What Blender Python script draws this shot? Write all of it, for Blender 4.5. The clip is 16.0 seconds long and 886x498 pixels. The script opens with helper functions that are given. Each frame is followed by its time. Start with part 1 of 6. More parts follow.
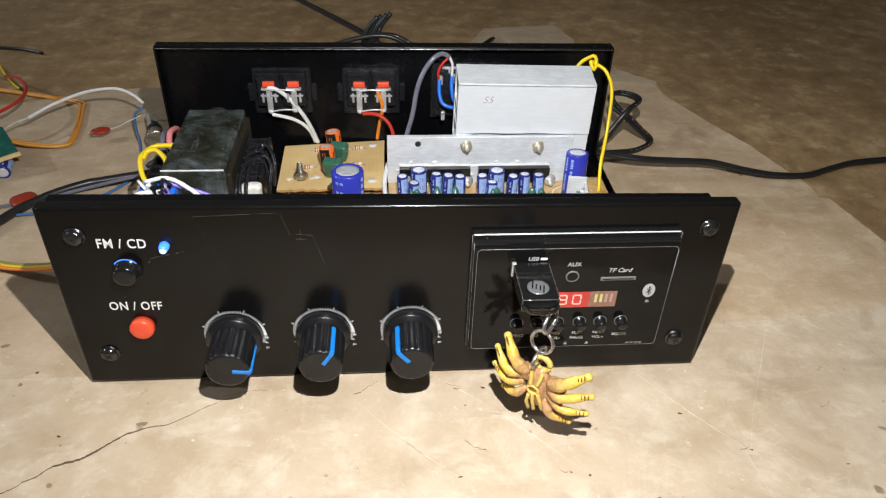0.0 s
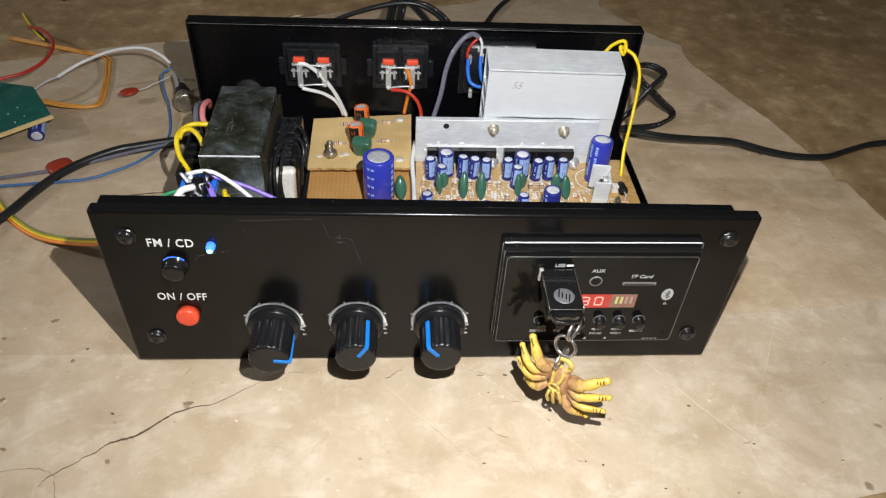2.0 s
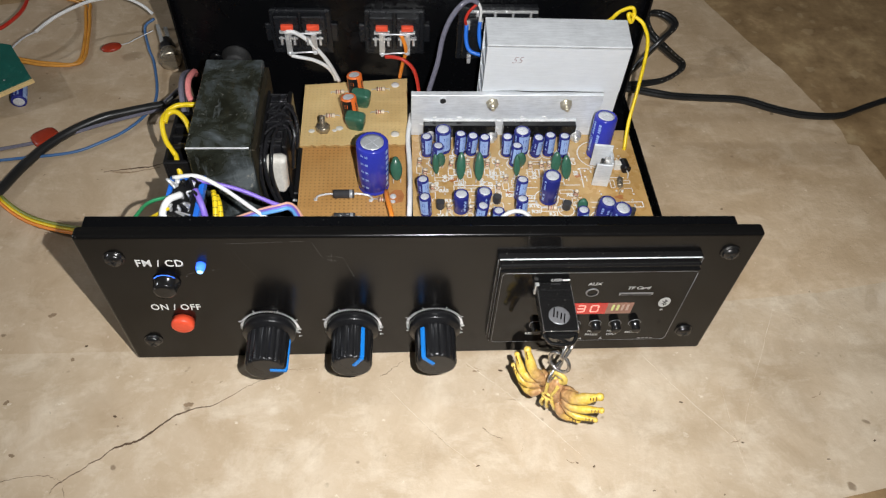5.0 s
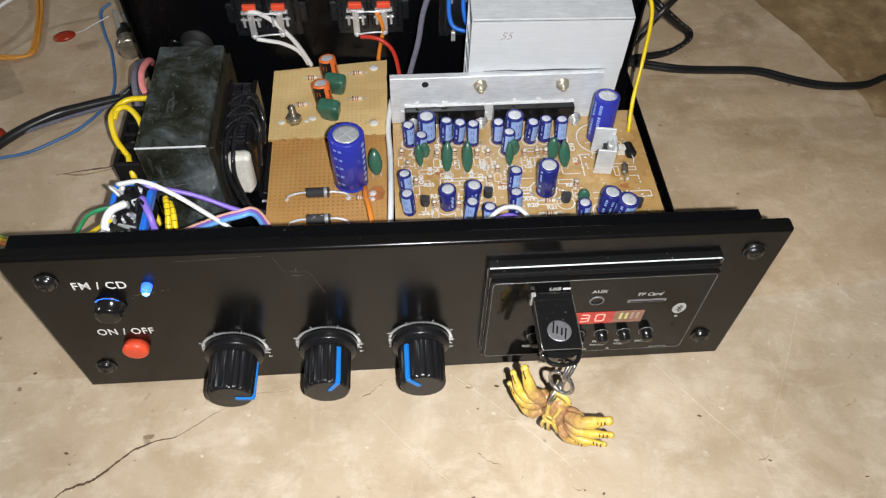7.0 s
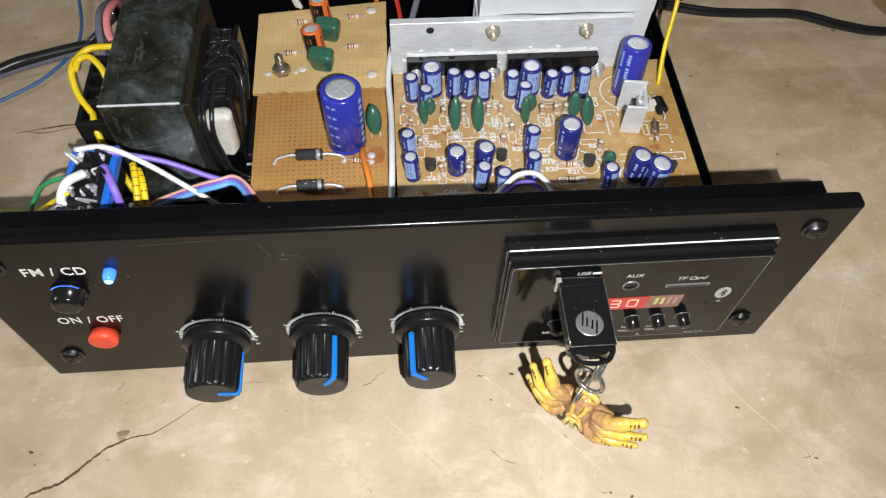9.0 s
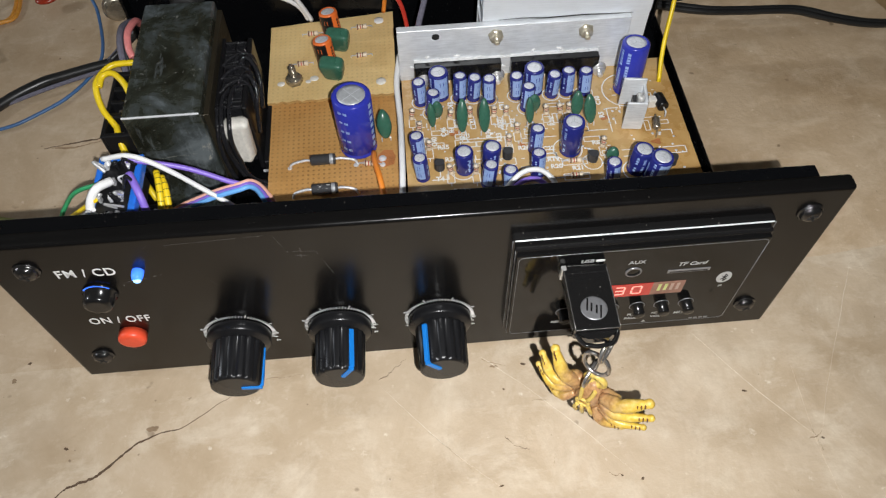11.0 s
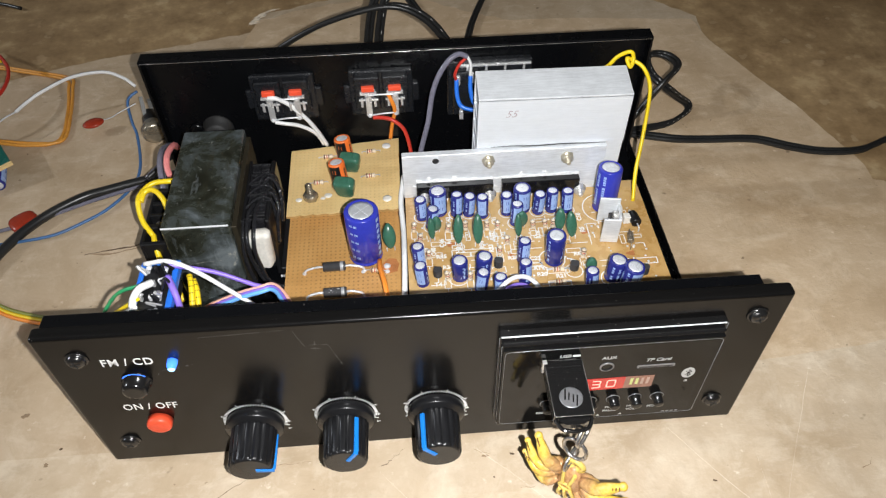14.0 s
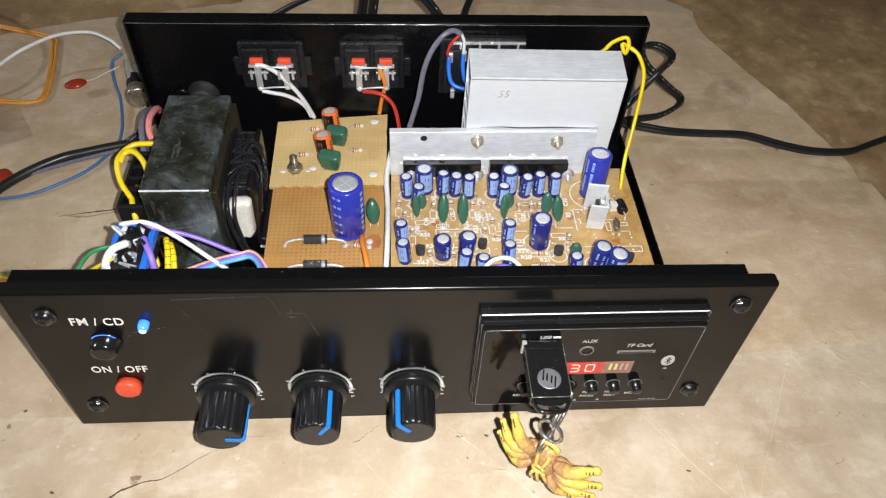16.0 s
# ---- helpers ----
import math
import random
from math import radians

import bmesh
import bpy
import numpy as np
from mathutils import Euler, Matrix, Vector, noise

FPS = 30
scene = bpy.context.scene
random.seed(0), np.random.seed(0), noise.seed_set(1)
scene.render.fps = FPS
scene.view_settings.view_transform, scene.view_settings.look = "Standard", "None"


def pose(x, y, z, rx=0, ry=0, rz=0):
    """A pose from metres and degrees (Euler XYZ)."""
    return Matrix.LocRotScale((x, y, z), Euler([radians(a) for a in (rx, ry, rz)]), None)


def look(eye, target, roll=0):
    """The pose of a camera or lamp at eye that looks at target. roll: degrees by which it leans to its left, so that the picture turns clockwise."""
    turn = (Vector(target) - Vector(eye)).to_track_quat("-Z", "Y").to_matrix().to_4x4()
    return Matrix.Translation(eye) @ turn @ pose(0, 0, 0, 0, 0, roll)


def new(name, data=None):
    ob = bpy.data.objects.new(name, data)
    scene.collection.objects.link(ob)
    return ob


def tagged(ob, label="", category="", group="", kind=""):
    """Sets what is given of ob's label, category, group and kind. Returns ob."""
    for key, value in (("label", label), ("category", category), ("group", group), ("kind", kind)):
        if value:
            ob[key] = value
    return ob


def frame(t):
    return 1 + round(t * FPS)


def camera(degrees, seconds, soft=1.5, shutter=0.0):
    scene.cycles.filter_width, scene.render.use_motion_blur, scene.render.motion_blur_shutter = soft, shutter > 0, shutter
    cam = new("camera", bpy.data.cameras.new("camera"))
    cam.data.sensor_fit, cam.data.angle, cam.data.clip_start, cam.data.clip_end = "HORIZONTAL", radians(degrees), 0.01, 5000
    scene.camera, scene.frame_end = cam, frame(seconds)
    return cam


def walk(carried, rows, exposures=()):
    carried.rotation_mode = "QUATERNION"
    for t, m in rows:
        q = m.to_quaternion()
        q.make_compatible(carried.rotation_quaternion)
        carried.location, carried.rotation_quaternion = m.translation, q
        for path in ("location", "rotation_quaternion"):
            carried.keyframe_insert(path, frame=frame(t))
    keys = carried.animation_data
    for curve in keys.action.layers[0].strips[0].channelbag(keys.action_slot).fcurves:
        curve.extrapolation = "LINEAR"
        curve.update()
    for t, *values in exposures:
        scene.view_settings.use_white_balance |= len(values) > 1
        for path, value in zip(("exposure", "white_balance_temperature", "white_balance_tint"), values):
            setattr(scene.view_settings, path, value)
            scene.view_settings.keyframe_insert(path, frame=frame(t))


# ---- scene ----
cam = camera(62.4, 16.0, soft=1.25)
PATH = [
    (0, (-0.007, -0.262, 0.266), (0.151, 1.355, -0.9), 2.2),
    (0.5, (-0.007, -0.262, 0.267), (0.152, 1.356, -0.898), 2.1),
    (1, (-0.009, -0.262, 0.268), (0.139, 1.338, -0.923), 1.7),
    (1.5, (-0.012, -0.256, 0.282), (0.147, 1.312, -0.95), 3.2),
    (2, (-0.02, -0.249, 0.306), (0.122, 1.227, -1.036), 3.8),
    (2.5, (-0.018, -0.25, 0.319), (0.17, 1.133, -1.114), 6.3),
    (3, (-0.014, -0.245, 0.34), (0.136, 1.064, -1.166), 5.1),
    (3.5, (-0.015, -0.228, 0.353), (0.136, 1.101, -1.133), 5.8),
    (3.7, (-0.016, -0.227, 0.358), (0.148, 1.085, -1.142), 6.4),
    (5.8, (-0.009, -0.178, 0.331), (0.119, 1.045, -1.246), 1.6),
    (6, (-0.007, -0.174, 0.329), (0.133, 1.041, -1.254), 1.6),
    (6.5, (-0.004, -0.169, 0.324), (0.122, 1.036, -1.267), 1.3),
    (7, (-0.002, -0.165, 0.318), (0.11, 1.028, -1.284), 1.7),
    (7.5, (0.002, -0.157, 0.309), (0.131, 1.017, -1.305), 2.3),
    (8, (0.006, -0.148, 0.3), (0.14, 0.989, -1.34), 2.8),
    (8.5, (0.002, -0.141, 0.296), (0.123, 0.972, -1.361), 2.2),
    (9, (-0.004, -0.131, 0.292), (0.108, 0.937, -1.395), 2.2),
    (9.2, (-0.007, -0.127, 0.291), (0.094, 0.93, -1.403), 1.6),
    (11.3, (-0.002, -0.153, 0.303), (0.059, 0.969, -1.352), -2.0),
    (11.5, (-0.004, -0.161, 0.308), (0.049, 1.006, -1.315), -2.3),
    (12, (-0.004, -0.169, 0.317), (0.042, 1.054, -1.265), -2.7),
    (12.5, (-0.004, -0.171, 0.323), (0.047, 1.097, -1.223), -2.4),
    (13, (-0.004, -0.174, 0.328), (0.037, 1.126, -1.192), -2.7),
    (13.5, (-0.001, -0.172, 0.327), (0.065, 1.142, -1.178), -2.4),
    (14, (-0.002, -0.171, 0.329), (0.083, 1.164, -1.158), -0.9),
    (14.5, (-0.001, -0.172, 0.33), (0.087, 1.174, -1.147), -0.4),
    (15, (-0.002, -0.172, 0.328), (0.088, 1.167, -1.155), 0.3),
    (15.5, (-0.001, -0.173, 0.323), (0.113, 1.156, -1.167), 2.2),
    (16, (-0.002, -0.173, 0.32), (0.127, 1.144, -1.18), 3.4),
]
EXPOSURES = [(0.0, 0.24), (1.5, 0.2), (2.2, 0.08), (2.7, -0.05), (3.1, -0.1), (3.5, -0.09), (6.0, 0.03), (7.5, 0.0), (9.0, 0.03), (10.5, -0.13), (11.5, -0.22), (12.0, -0.08), (12.5, 0.04), (13.5, 0.21), (14.5, 0.34), (15.0, 0.34), (16.0, 0.28)]
walk(cam, [(t, look(eye, target, roll)) for t, eye, target, roll in PATH], EXPOSURES)

LAMP_AT = (0.017, -0.183, 0.333)
world = bpy.data.worlds.new("dim_room")
scene.world = world
world.use_nodes = True
world.node_tree.nodes["Background"].inputs[0].default_value = (1.0, 0.86, 0.68, 1)
world.node_tree.nodes["Background"].inputs[1].default_value = 0.02

flash = bpy.data.lights.new("phone_light", "SPOT")
flash.energy, flash.color, flash.shadow_soft_size = 8.2, (0.96, 0.965, 0.97), 0.0022
flash.spot_size, flash.spot_blend = radians(136), 1.0
flash_ob = new("phone_light", flash)
flash_ob.matrix_world = look(LAMP_AT, (0.03, 0.12, 0.03))
lamp = bpy.data.lights.new("room_lamp", "POINT")
lamp.energy, lamp.color, lamp.shadow_soft_size = 80.0, (0.86, 0.92, 1.0), 0.03
lamp_ob = new("room_lamp", lamp)
lamp_ob.location = (-2.90, 0.22, 1.65)

# ---- materials ----


class Nodes:
    """A node material under construction."""

    def __init__(self, name):
        self.m = bpy.data.materials.new(name)
        self.m.use_nodes = True
        self.t = self.m.node_tree
        self.b = self.t.nodes["Principled BSDF"]
        self.co = self.t.nodes.new("ShaderNodeTexCoord").outputs["Object"]

    def n(self, kind, operation="", feature="", blend=""):
        node = self.t.nodes.new("ShaderNode" + kind)
        if operation:
            node.operation = operation
        if feature:
            node.feature = feature
        if blend:
            node.data_type, node.blend_type = "RGBA", blend
        return node

    def link(self, a, b):
        self.t.links.new(a, b)

    def noise(self, scale, detail=4.0, rough=0.55, co=None, distort=0.0):
        node = self.n("TexNoise")
        node.inputs["Scale"].default_value, node.inputs["Detail"].default_value = scale, detail
        node.inputs["Roughness"].default_value, node.inputs["Distortion"].default_value = rough, distort
        self.link(co or self.co, node.inputs["Vector"])
        return node.outputs["Fac"]

    def stretch(self, sx, sy, sz):
        node = self.n("Mapping")
        node.inputs["Scale"].default_value = (sx, sy, sz)
        self.link(self.co, node.inputs["Vector"])
        return node.outputs["Vector"]

    def ramp(self, fac, *stops):
        node = self.n("ValToRGB")
        while len(node.color_ramp.elements) < len(stops):
            node.color_ramp.elements.new(0.5)
        for e, (p, c) in zip(node.color_ramp.elements, stops):
            e.position, e.color = p, (*c, 1) if isinstance(c, tuple) else (c, c, c, 1)
        self.link(fac, node.inputs["Fac"])
        return node.outputs["Color"]

    def mix(self, fac, a, b, blend="MIX"):
        node = self.n("Mix", blend=blend)
        for value, socket in ((fac, node.inputs[0]), (a, node.inputs[6]), (b, node.inputs[7])):
            if isinstance(value, (int, float)):
                socket.default_value = value if socket == node.inputs[0] else (value, value, value, 1)
            elif isinstance(value, tuple):
                socket.default_value = (*value, 1)
            else:
                self.link(value, socket)
        return node.outputs[2]

    def math(self, op, a, b=0.0):
        node = self.n("Math", operation=op)
        for value, socket in ((a, node.inputs[0]), (b, node.inputs[1])):
            if isinstance(value, (int, float)):
                socket.default_value = value
            else:
                self.link(value, socket)
        return node.outputs[0]

    def bump(self, height, strength, distance=0.0005):
        node = self.n("Bump")
        node.inputs["Strength"].default_value, node.inputs["Distance"].default_value = strength, distance
        self.link(height, node.inputs["Height"])
        self.link(node.outputs["Normal"], self.b.inputs["Normal"])


def paint(name, col, rough=0.45, metal=0.0, var=0.25, scale=150.0, bump=0.1, coat=0.0, emit=0.0, spec=0.5):
    """A surface with colour variation at two scales, uneven gloss and fine relief."""
    k = Nodes(name)
    big, fine = k.noise(scale * 0.3, 3), k.noise(scale * 4, 5)
    both = k.mix(0.5, big, fine)
    dark = tuple(c * (1 - var) for c in col)
    light = tuple(min(1, c * (1 + var * 0.6)) for c in col)
    k.link(k.ramp(both, (0.3, dark), (0.7, light)), k.b.inputs["Base Color"])
    k.link(k.ramp(big, (0.3, max(0.02, rough * 0.8)), (0.75, min(1, rough * 1.25))), k.b.inputs["Roughness"])
    k.b.inputs["Metallic"].default_value = metal
    k.b.inputs["Specular IOR Level"].default_value = spec
    k.b.inputs["Coat Weight"].default_value = coat
    if bump:
        k.bump(fine, bump)
    if emit:
        k.b.inputs["Emission Color"].default_value = (*col, 1)
        k.b.inputs["Emission Strength"].default_value = emit
    return k.m


def paper_material(name, tone):
    """Old brown paper: blotches, oily stains, whitish rubbed streaks, soft creases, specks."""
    k = Nodes(name)
    wide, mid, fine = k.noise(6, 6, 0.6), k.noise(26, 7, 0.68, distort=0.4), k.noise(420, 4)
    base = k.ramp(wide, (0.34, (0.44, 0.33, 0.212)), (0.52, (0.56, 0.447, 0.318)), (0.68, (0.635, 0.525, 0.392)))
    base = k.mix(0.5, base, k.ramp(mid, (0.30, (0.40, 0.295, 0.19)), (0.48, (0.545, 0.43, 0.31)), (0.66, (0.66, 0.55, 0.43))))
    # cloudy oily stains, sharper tide marks inside them
    stain = k.ramp(k.noise(15, 5, 0.6, distort=0.8), (0.54, 0.0), (0.70, 1.0))
    base = k.mix(k.math("MULTIPLY", stain, 0.36), base, (0.31, 0.215, 0.125))
    tide = k.ramp(k.noise(48, 5, 0.62, distort=0.5), (0.60, 0.0), (0.68, 1.0))
    base = k.mix(k.math("MULTIPLY", tide, 0.2), base, (0.30, 0.205, 0.12))
    # rubbed pale streaks in two directions, and whitish scuffs
    for at, (sx, sy), lo, much in ((34, (1, 2.4), 0.53, 0.34), (42, (1.1, 1.0), 0.51, 0.33), (95, (1.3, 1.0), 0.55, 0.2)):
        rub = k.ramp(k.noise(at, 7, 0.7, co=k.stretch(sx, sy, 1), distort=0.3), (lo, 0.0), (lo + 0.16, 1.0))
        base = k.mix(k.math("MULTIPLY", rub, much), base, (0.82, 0.735, 0.61))
    fleck = k.ramp(k.noise(150, 4, 0.6), (0.665, 0.0), (0.73, 1.0))
    base = k.mix(k.math("MULTIPLY", fleck, 0.6), base, (0.84, 0.77, 0.66))
    for at, lo in ((95, 0.735), (260, 0.755)):
        spots = k.ramp(k.noise(at, 2, 0.4), (lo, 0.0), (lo + 0.04, 1.0))
        base = k.mix(k.math("MULTIPLY", spots, 0.65), base, (0.14, 0.085, 0.045))
    # soft creases
    vor = k.n("TexVoronoi", feature="DISTANCE_TO_EDGE")
    vor.inputs["Scale"].default_value = 6.5
    bent = k.n("TexNoise")
    bent.inputs["Scale"].default_value = 9
    k.link(k.co, bent.inputs["Vector"])
    k.link(k.mix(0.05, k.co, bent.outputs["Color"]), vor.inputs["Vector"])
    fold = k.ramp(vor.outputs["Distance"], (0.0, 1.0), (0.016, 0.0))
    fold = k.math("MULTIPLY", fold, k.ramp(mid, (0.46, 0.0), (0.60, 1.0)))
    base = k.mix(k.math("MULTIPLY", fold, 0.28), base, (0.74, 0.645, 0.515))
    base = k.mix(1.0, base, tone, "MULTIPLY")
    k.link(base, k.b.inputs["Base Color"])
    k.link(k.ramp(mid, (0.3, 0.42), (0.7, 0.62)), k.b.inputs["Roughness"])
    height = k.math("ADD", k.math("MULTIPLY", mid, 0.9), k.math("ADD", k.math("MULTIPLY", fine, 0.22), k.math("MULTIPLY", fold, 0.25)))
    k.bump(height, 0.4, 0.002)
    return k.m


def terrazzo_material():
    k = Nodes("mosaic_floor")
    chips = k.n("TexVoronoi")
    chips.inputs["Scale"].default_value = 125
    wide, fine, mott = k.noise(6, 5), k.noise(600, 3), k.noise(38, 6, 0.7)
    bent = k.n("TexNoise")
    bent.inputs["Scale"].default_value = 90
    k.link(k.co, bent.inputs["Vector"])
    k.link(k.mix(0.012, k.co, bent.outputs["Color"]), chips.inputs["Vector"])
    ground = k.ramp(wide, (0.3, (0.27, 0.17, 0.095)), (0.7, (0.42, 0.285, 0.172)))
    ground = k.mix(k.ramp(mott, (0.35, 0.7), (0.6, 0.0)), ground, (0.16, 0.095, 0.05))
    ground = k.mix(k.ramp(mott, (0.56, 0.0), (0.72, 0.6)), ground, (0.52, 0.39, 0.26))
    pick = k.n("SeparateColor")
    k.link(chips.outputs["Color"], pick.inputs["Color"])
    chip = k.ramp(pick.outputs["Green"], (0.0, (0.24, 0.14, 0.08)), (0.6, (0.40, 0.28, 0.18)), (1.0, (0.60, 0.48, 0.36)))
    lies = k.math("MULTIPLY", k.math("GREATER_THAN", pick.outputs["Red"], 0.74), k.math("LESS_THAN", chips.outputs["Distance"], 0.42))
    ground = k.mix(k.math("MULTIPLY", lies, 0.24), ground, chip)
    big = k.n("TexVoronoi")
    big.inputs["Scale"].default_value = 52
    k.link(k.mix(0.02, k.co, bent.outputs["Color"]), big.inputs["Vector"])
    pick2 = k.n("SeparateColor")
    k.link(big.outputs["Color"], pick2.inputs["Color"])
    pale = k.math("MULTIPLY", k.math("GREATER_THAN", pick2.outputs["Red"], 0.84), k.ramp(big.outputs["Distance"], (0.26, 1.0), (0.36, 0.0)))
    ground = k.mix(k.math("MULTIPLY", pale, 0.3), ground, k.ramp(pick2.outputs["Green"], (0.2, (0.50, 0.31, 0.20)), (0.8, (0.64, 0.50, 0.36))))
    k.link(k.mix(1.0, ground, (1.16, 1.17, 1.0), "MULTIPLY"), k.b.inputs["Base Color"])
    k.link(k.ramp(wide, (0.3, 0.35), (0.7, 0.55)), k.b.inputs["Roughness"])
    k.bump(fine, 0.1)
    return k.m


def gloss_black(name, rough, dust, col=(0.009, 0.0088, 0.0088), spec=0.4):
    """Sprayed black enamel with dust specks and faint smears."""
    k = Nodes(name)
    speck = k.ramp(k.noise(900, 1, 0.3), (0.76, 0.0), (0.80, 1.0))
    smear = k.noise(60, 5, 0.6)
    k.link(k.mix(k.math("MULTIPLY", speck, dust), col, (0.30, 0.28, 0.25)), k.b.inputs["Base Color"])
    k.link(k.ramp(smear, (0.35, rough), (0.8, rough + 0.12)), k.b.inputs["Roughness"])
    k.b.inputs["Specular IOR Level"].default_value = spec
    k.bump(k.noise(700, 2), 0.02, 0.0003)
    return k.m


def perforated(name, a, b, deep):
    """Phenolic board with a 2.54 mm raster of holes."""
    k = Nodes(name)
    wide, fine = k.noise(45, 4), k.noise(900, 3)
    col = k.ramp(k.mix(0.35, wide, fine), (0.35, a), (0.65, b))
    cells = k.n("VectorMath", operation="SCALE")
    k.link(k.co, cells.inputs[0])
    cells.inputs["Scale"].default_value = 1 / 0.00254
    fract = k.n("VectorMath", operation="FRACTION")
    k.link(cells.outputs[0], fract.inputs[0])
    off = k.n("VectorMath", operation="SUBTRACT")
    k.link(fract.outputs[0], off.inputs[0])
    off.inputs[1].default_value = (0.5, 0.5, 0.5)
    flat = k.n("VectorMath", operation="MULTIPLY")
    k.link(off.outputs[0], flat.inputs[0])
    flat.inputs[1].default_value = (1, 1, 0)
    size = k.n("VectorMath", operation="LENGTH")
    k.link(flat.outputs[0], size.inputs[0])
    hole = k.ramp(size.outputs["Value"], (0.19, 1.0), (0.25, 0.0))
    dusty = k.ramp(k.noise(28, 3), (0.40, 0.25), (0.62, 1.0))  # some holes are filled with dust
    k.link(k.mix(k.math("MULTIPLY", k.math("MULTIPLY", hole, deep), dusty), col, (0.10, 0.045, 0.012)), k.b.inputs["Base Color"])
    k.b.inputs["Roughness"].default_value = 0.42
    k.bump(k.math("SUBTRACT", k.math("MULTIPLY", fine, 0.2), hole), 0.4, 0.0004)
    return k.m


def board_material():
    """Amber varnished board: warm and pale clouds, fine weave, uneven flux gloss."""
    k = Nodes("amber_circuit_board")
    wide, mid, fine = k.noise(22, 4), k.noise(120, 5, 0.6), k.noise(1200, 3)
    base = k.ramp(k.mix(0.35, wide, mid), (0.36, (0.47, 0.265, 0.085)), (0.5, (0.56, 0.36, 0.145)), (0.66, (0.64, 0.46, 0.24)))
    k.link(k.mix(k.ramp(mid, (0.62, 0.0), (0.74, 0.5)), base, (0.58, 0.30, 0.10)), k.b.inputs["Base Color"])
    k.link(k.ramp(mid, (0.35, 0.2), (0.65, 0.42)), k.b.inputs["Roughness"])
    k.bump(k.math("ADD", mid, k.math("MULTIPLY", fine, 0.3)), 0.15, 0.0004)
    return k.m


def brushed(name, col, rough, metal, sx, sy, sz, spots=0.0):
    """Drawn or galvanised metal with long streaks and blotches."""
    k = Nodes(name)
    streak, blot = k.noise(120, 5, 0.6, co=k.stretch(sx, sy, sz)), k.noise(70, 6, 0.65)
    mixd = k.mix(0.5, streak, blot)
    c = k.ramp(mixd, (0.3, tuple(v * (0.78 - spots) for v in col)), (0.68, col))
    k.link(c, k.b.inputs["Base Color"])
    k.link(k.ramp(mixd, (0.3, rough * 1.25), (0.7, rough * 0.8)), k.b.inputs["Roughness"])
    k.b.inputs["Metallic"].default_value = metal
    k.bump(k.math("ADD", streak, k.math("MULTIPLY", blot, 0.4)), 0.12, 0.0004)
    return k.m


def steel_material():
    """Old galvanised sheet: dark olive patina, rubbed bright patches, oily stains, fine scratches."""
    k = Nodes("dull_galvanised_steel")
    wide, mid, streak = k.noise(24, 4, 0.6, distort=0.9), k.noise(46, 7, 0.72, distort=0.8), k.noise(30, 6, 0.7, co=k.stretch(5, 0.9, 0.9))
    base = k.ramp(k.mix(0.5, wide, mid), (0.40, (0.035, 0.036, 0.024)), (0.475, (0.075, 0.083, 0.064)), (0.54, (0.145, 0.168, 0.17)), (0.62, (0.36, 0.41, 0.43)))
    base = k.mix(k.ramp(streak, (0.56, 0.0), (0.68, 0.5)), base, (0.52, 0.58, 0.60))
    base = k.mix(k.ramp(streak, (0.32, 0.75), (0.44, 0.0)), base, (0.075, 0.07, 0.042))
    flake = k.math("MULTIPLY", k.ramp(k.noise(48, 6, 0.75, distort=1.2), (0.63, 0.0), (0.66, 1.0)), 0.85)
    base = k.mix(flake, base, (0.80, 0.79, 0.70))
    base = k.mix(k.ramp(k.noise(300, 3, 0.6), (0.66, 0.0), (0.74, 0.5)), base, (0.72, 0.72, 0.66))
    k.link(base, k.b.inputs["Base Color"])
    k.link(k.ramp(k.mix(0.5, wide, mid), (0.36, 0.2), (0.62, 0.36)), k.b.inputs["Roughness"])
    k.b.inputs["Metallic"].default_value = 0.62
    k.bump(k.math("ADD", mid, streak), 0.22, 0.0005)
    return k.m


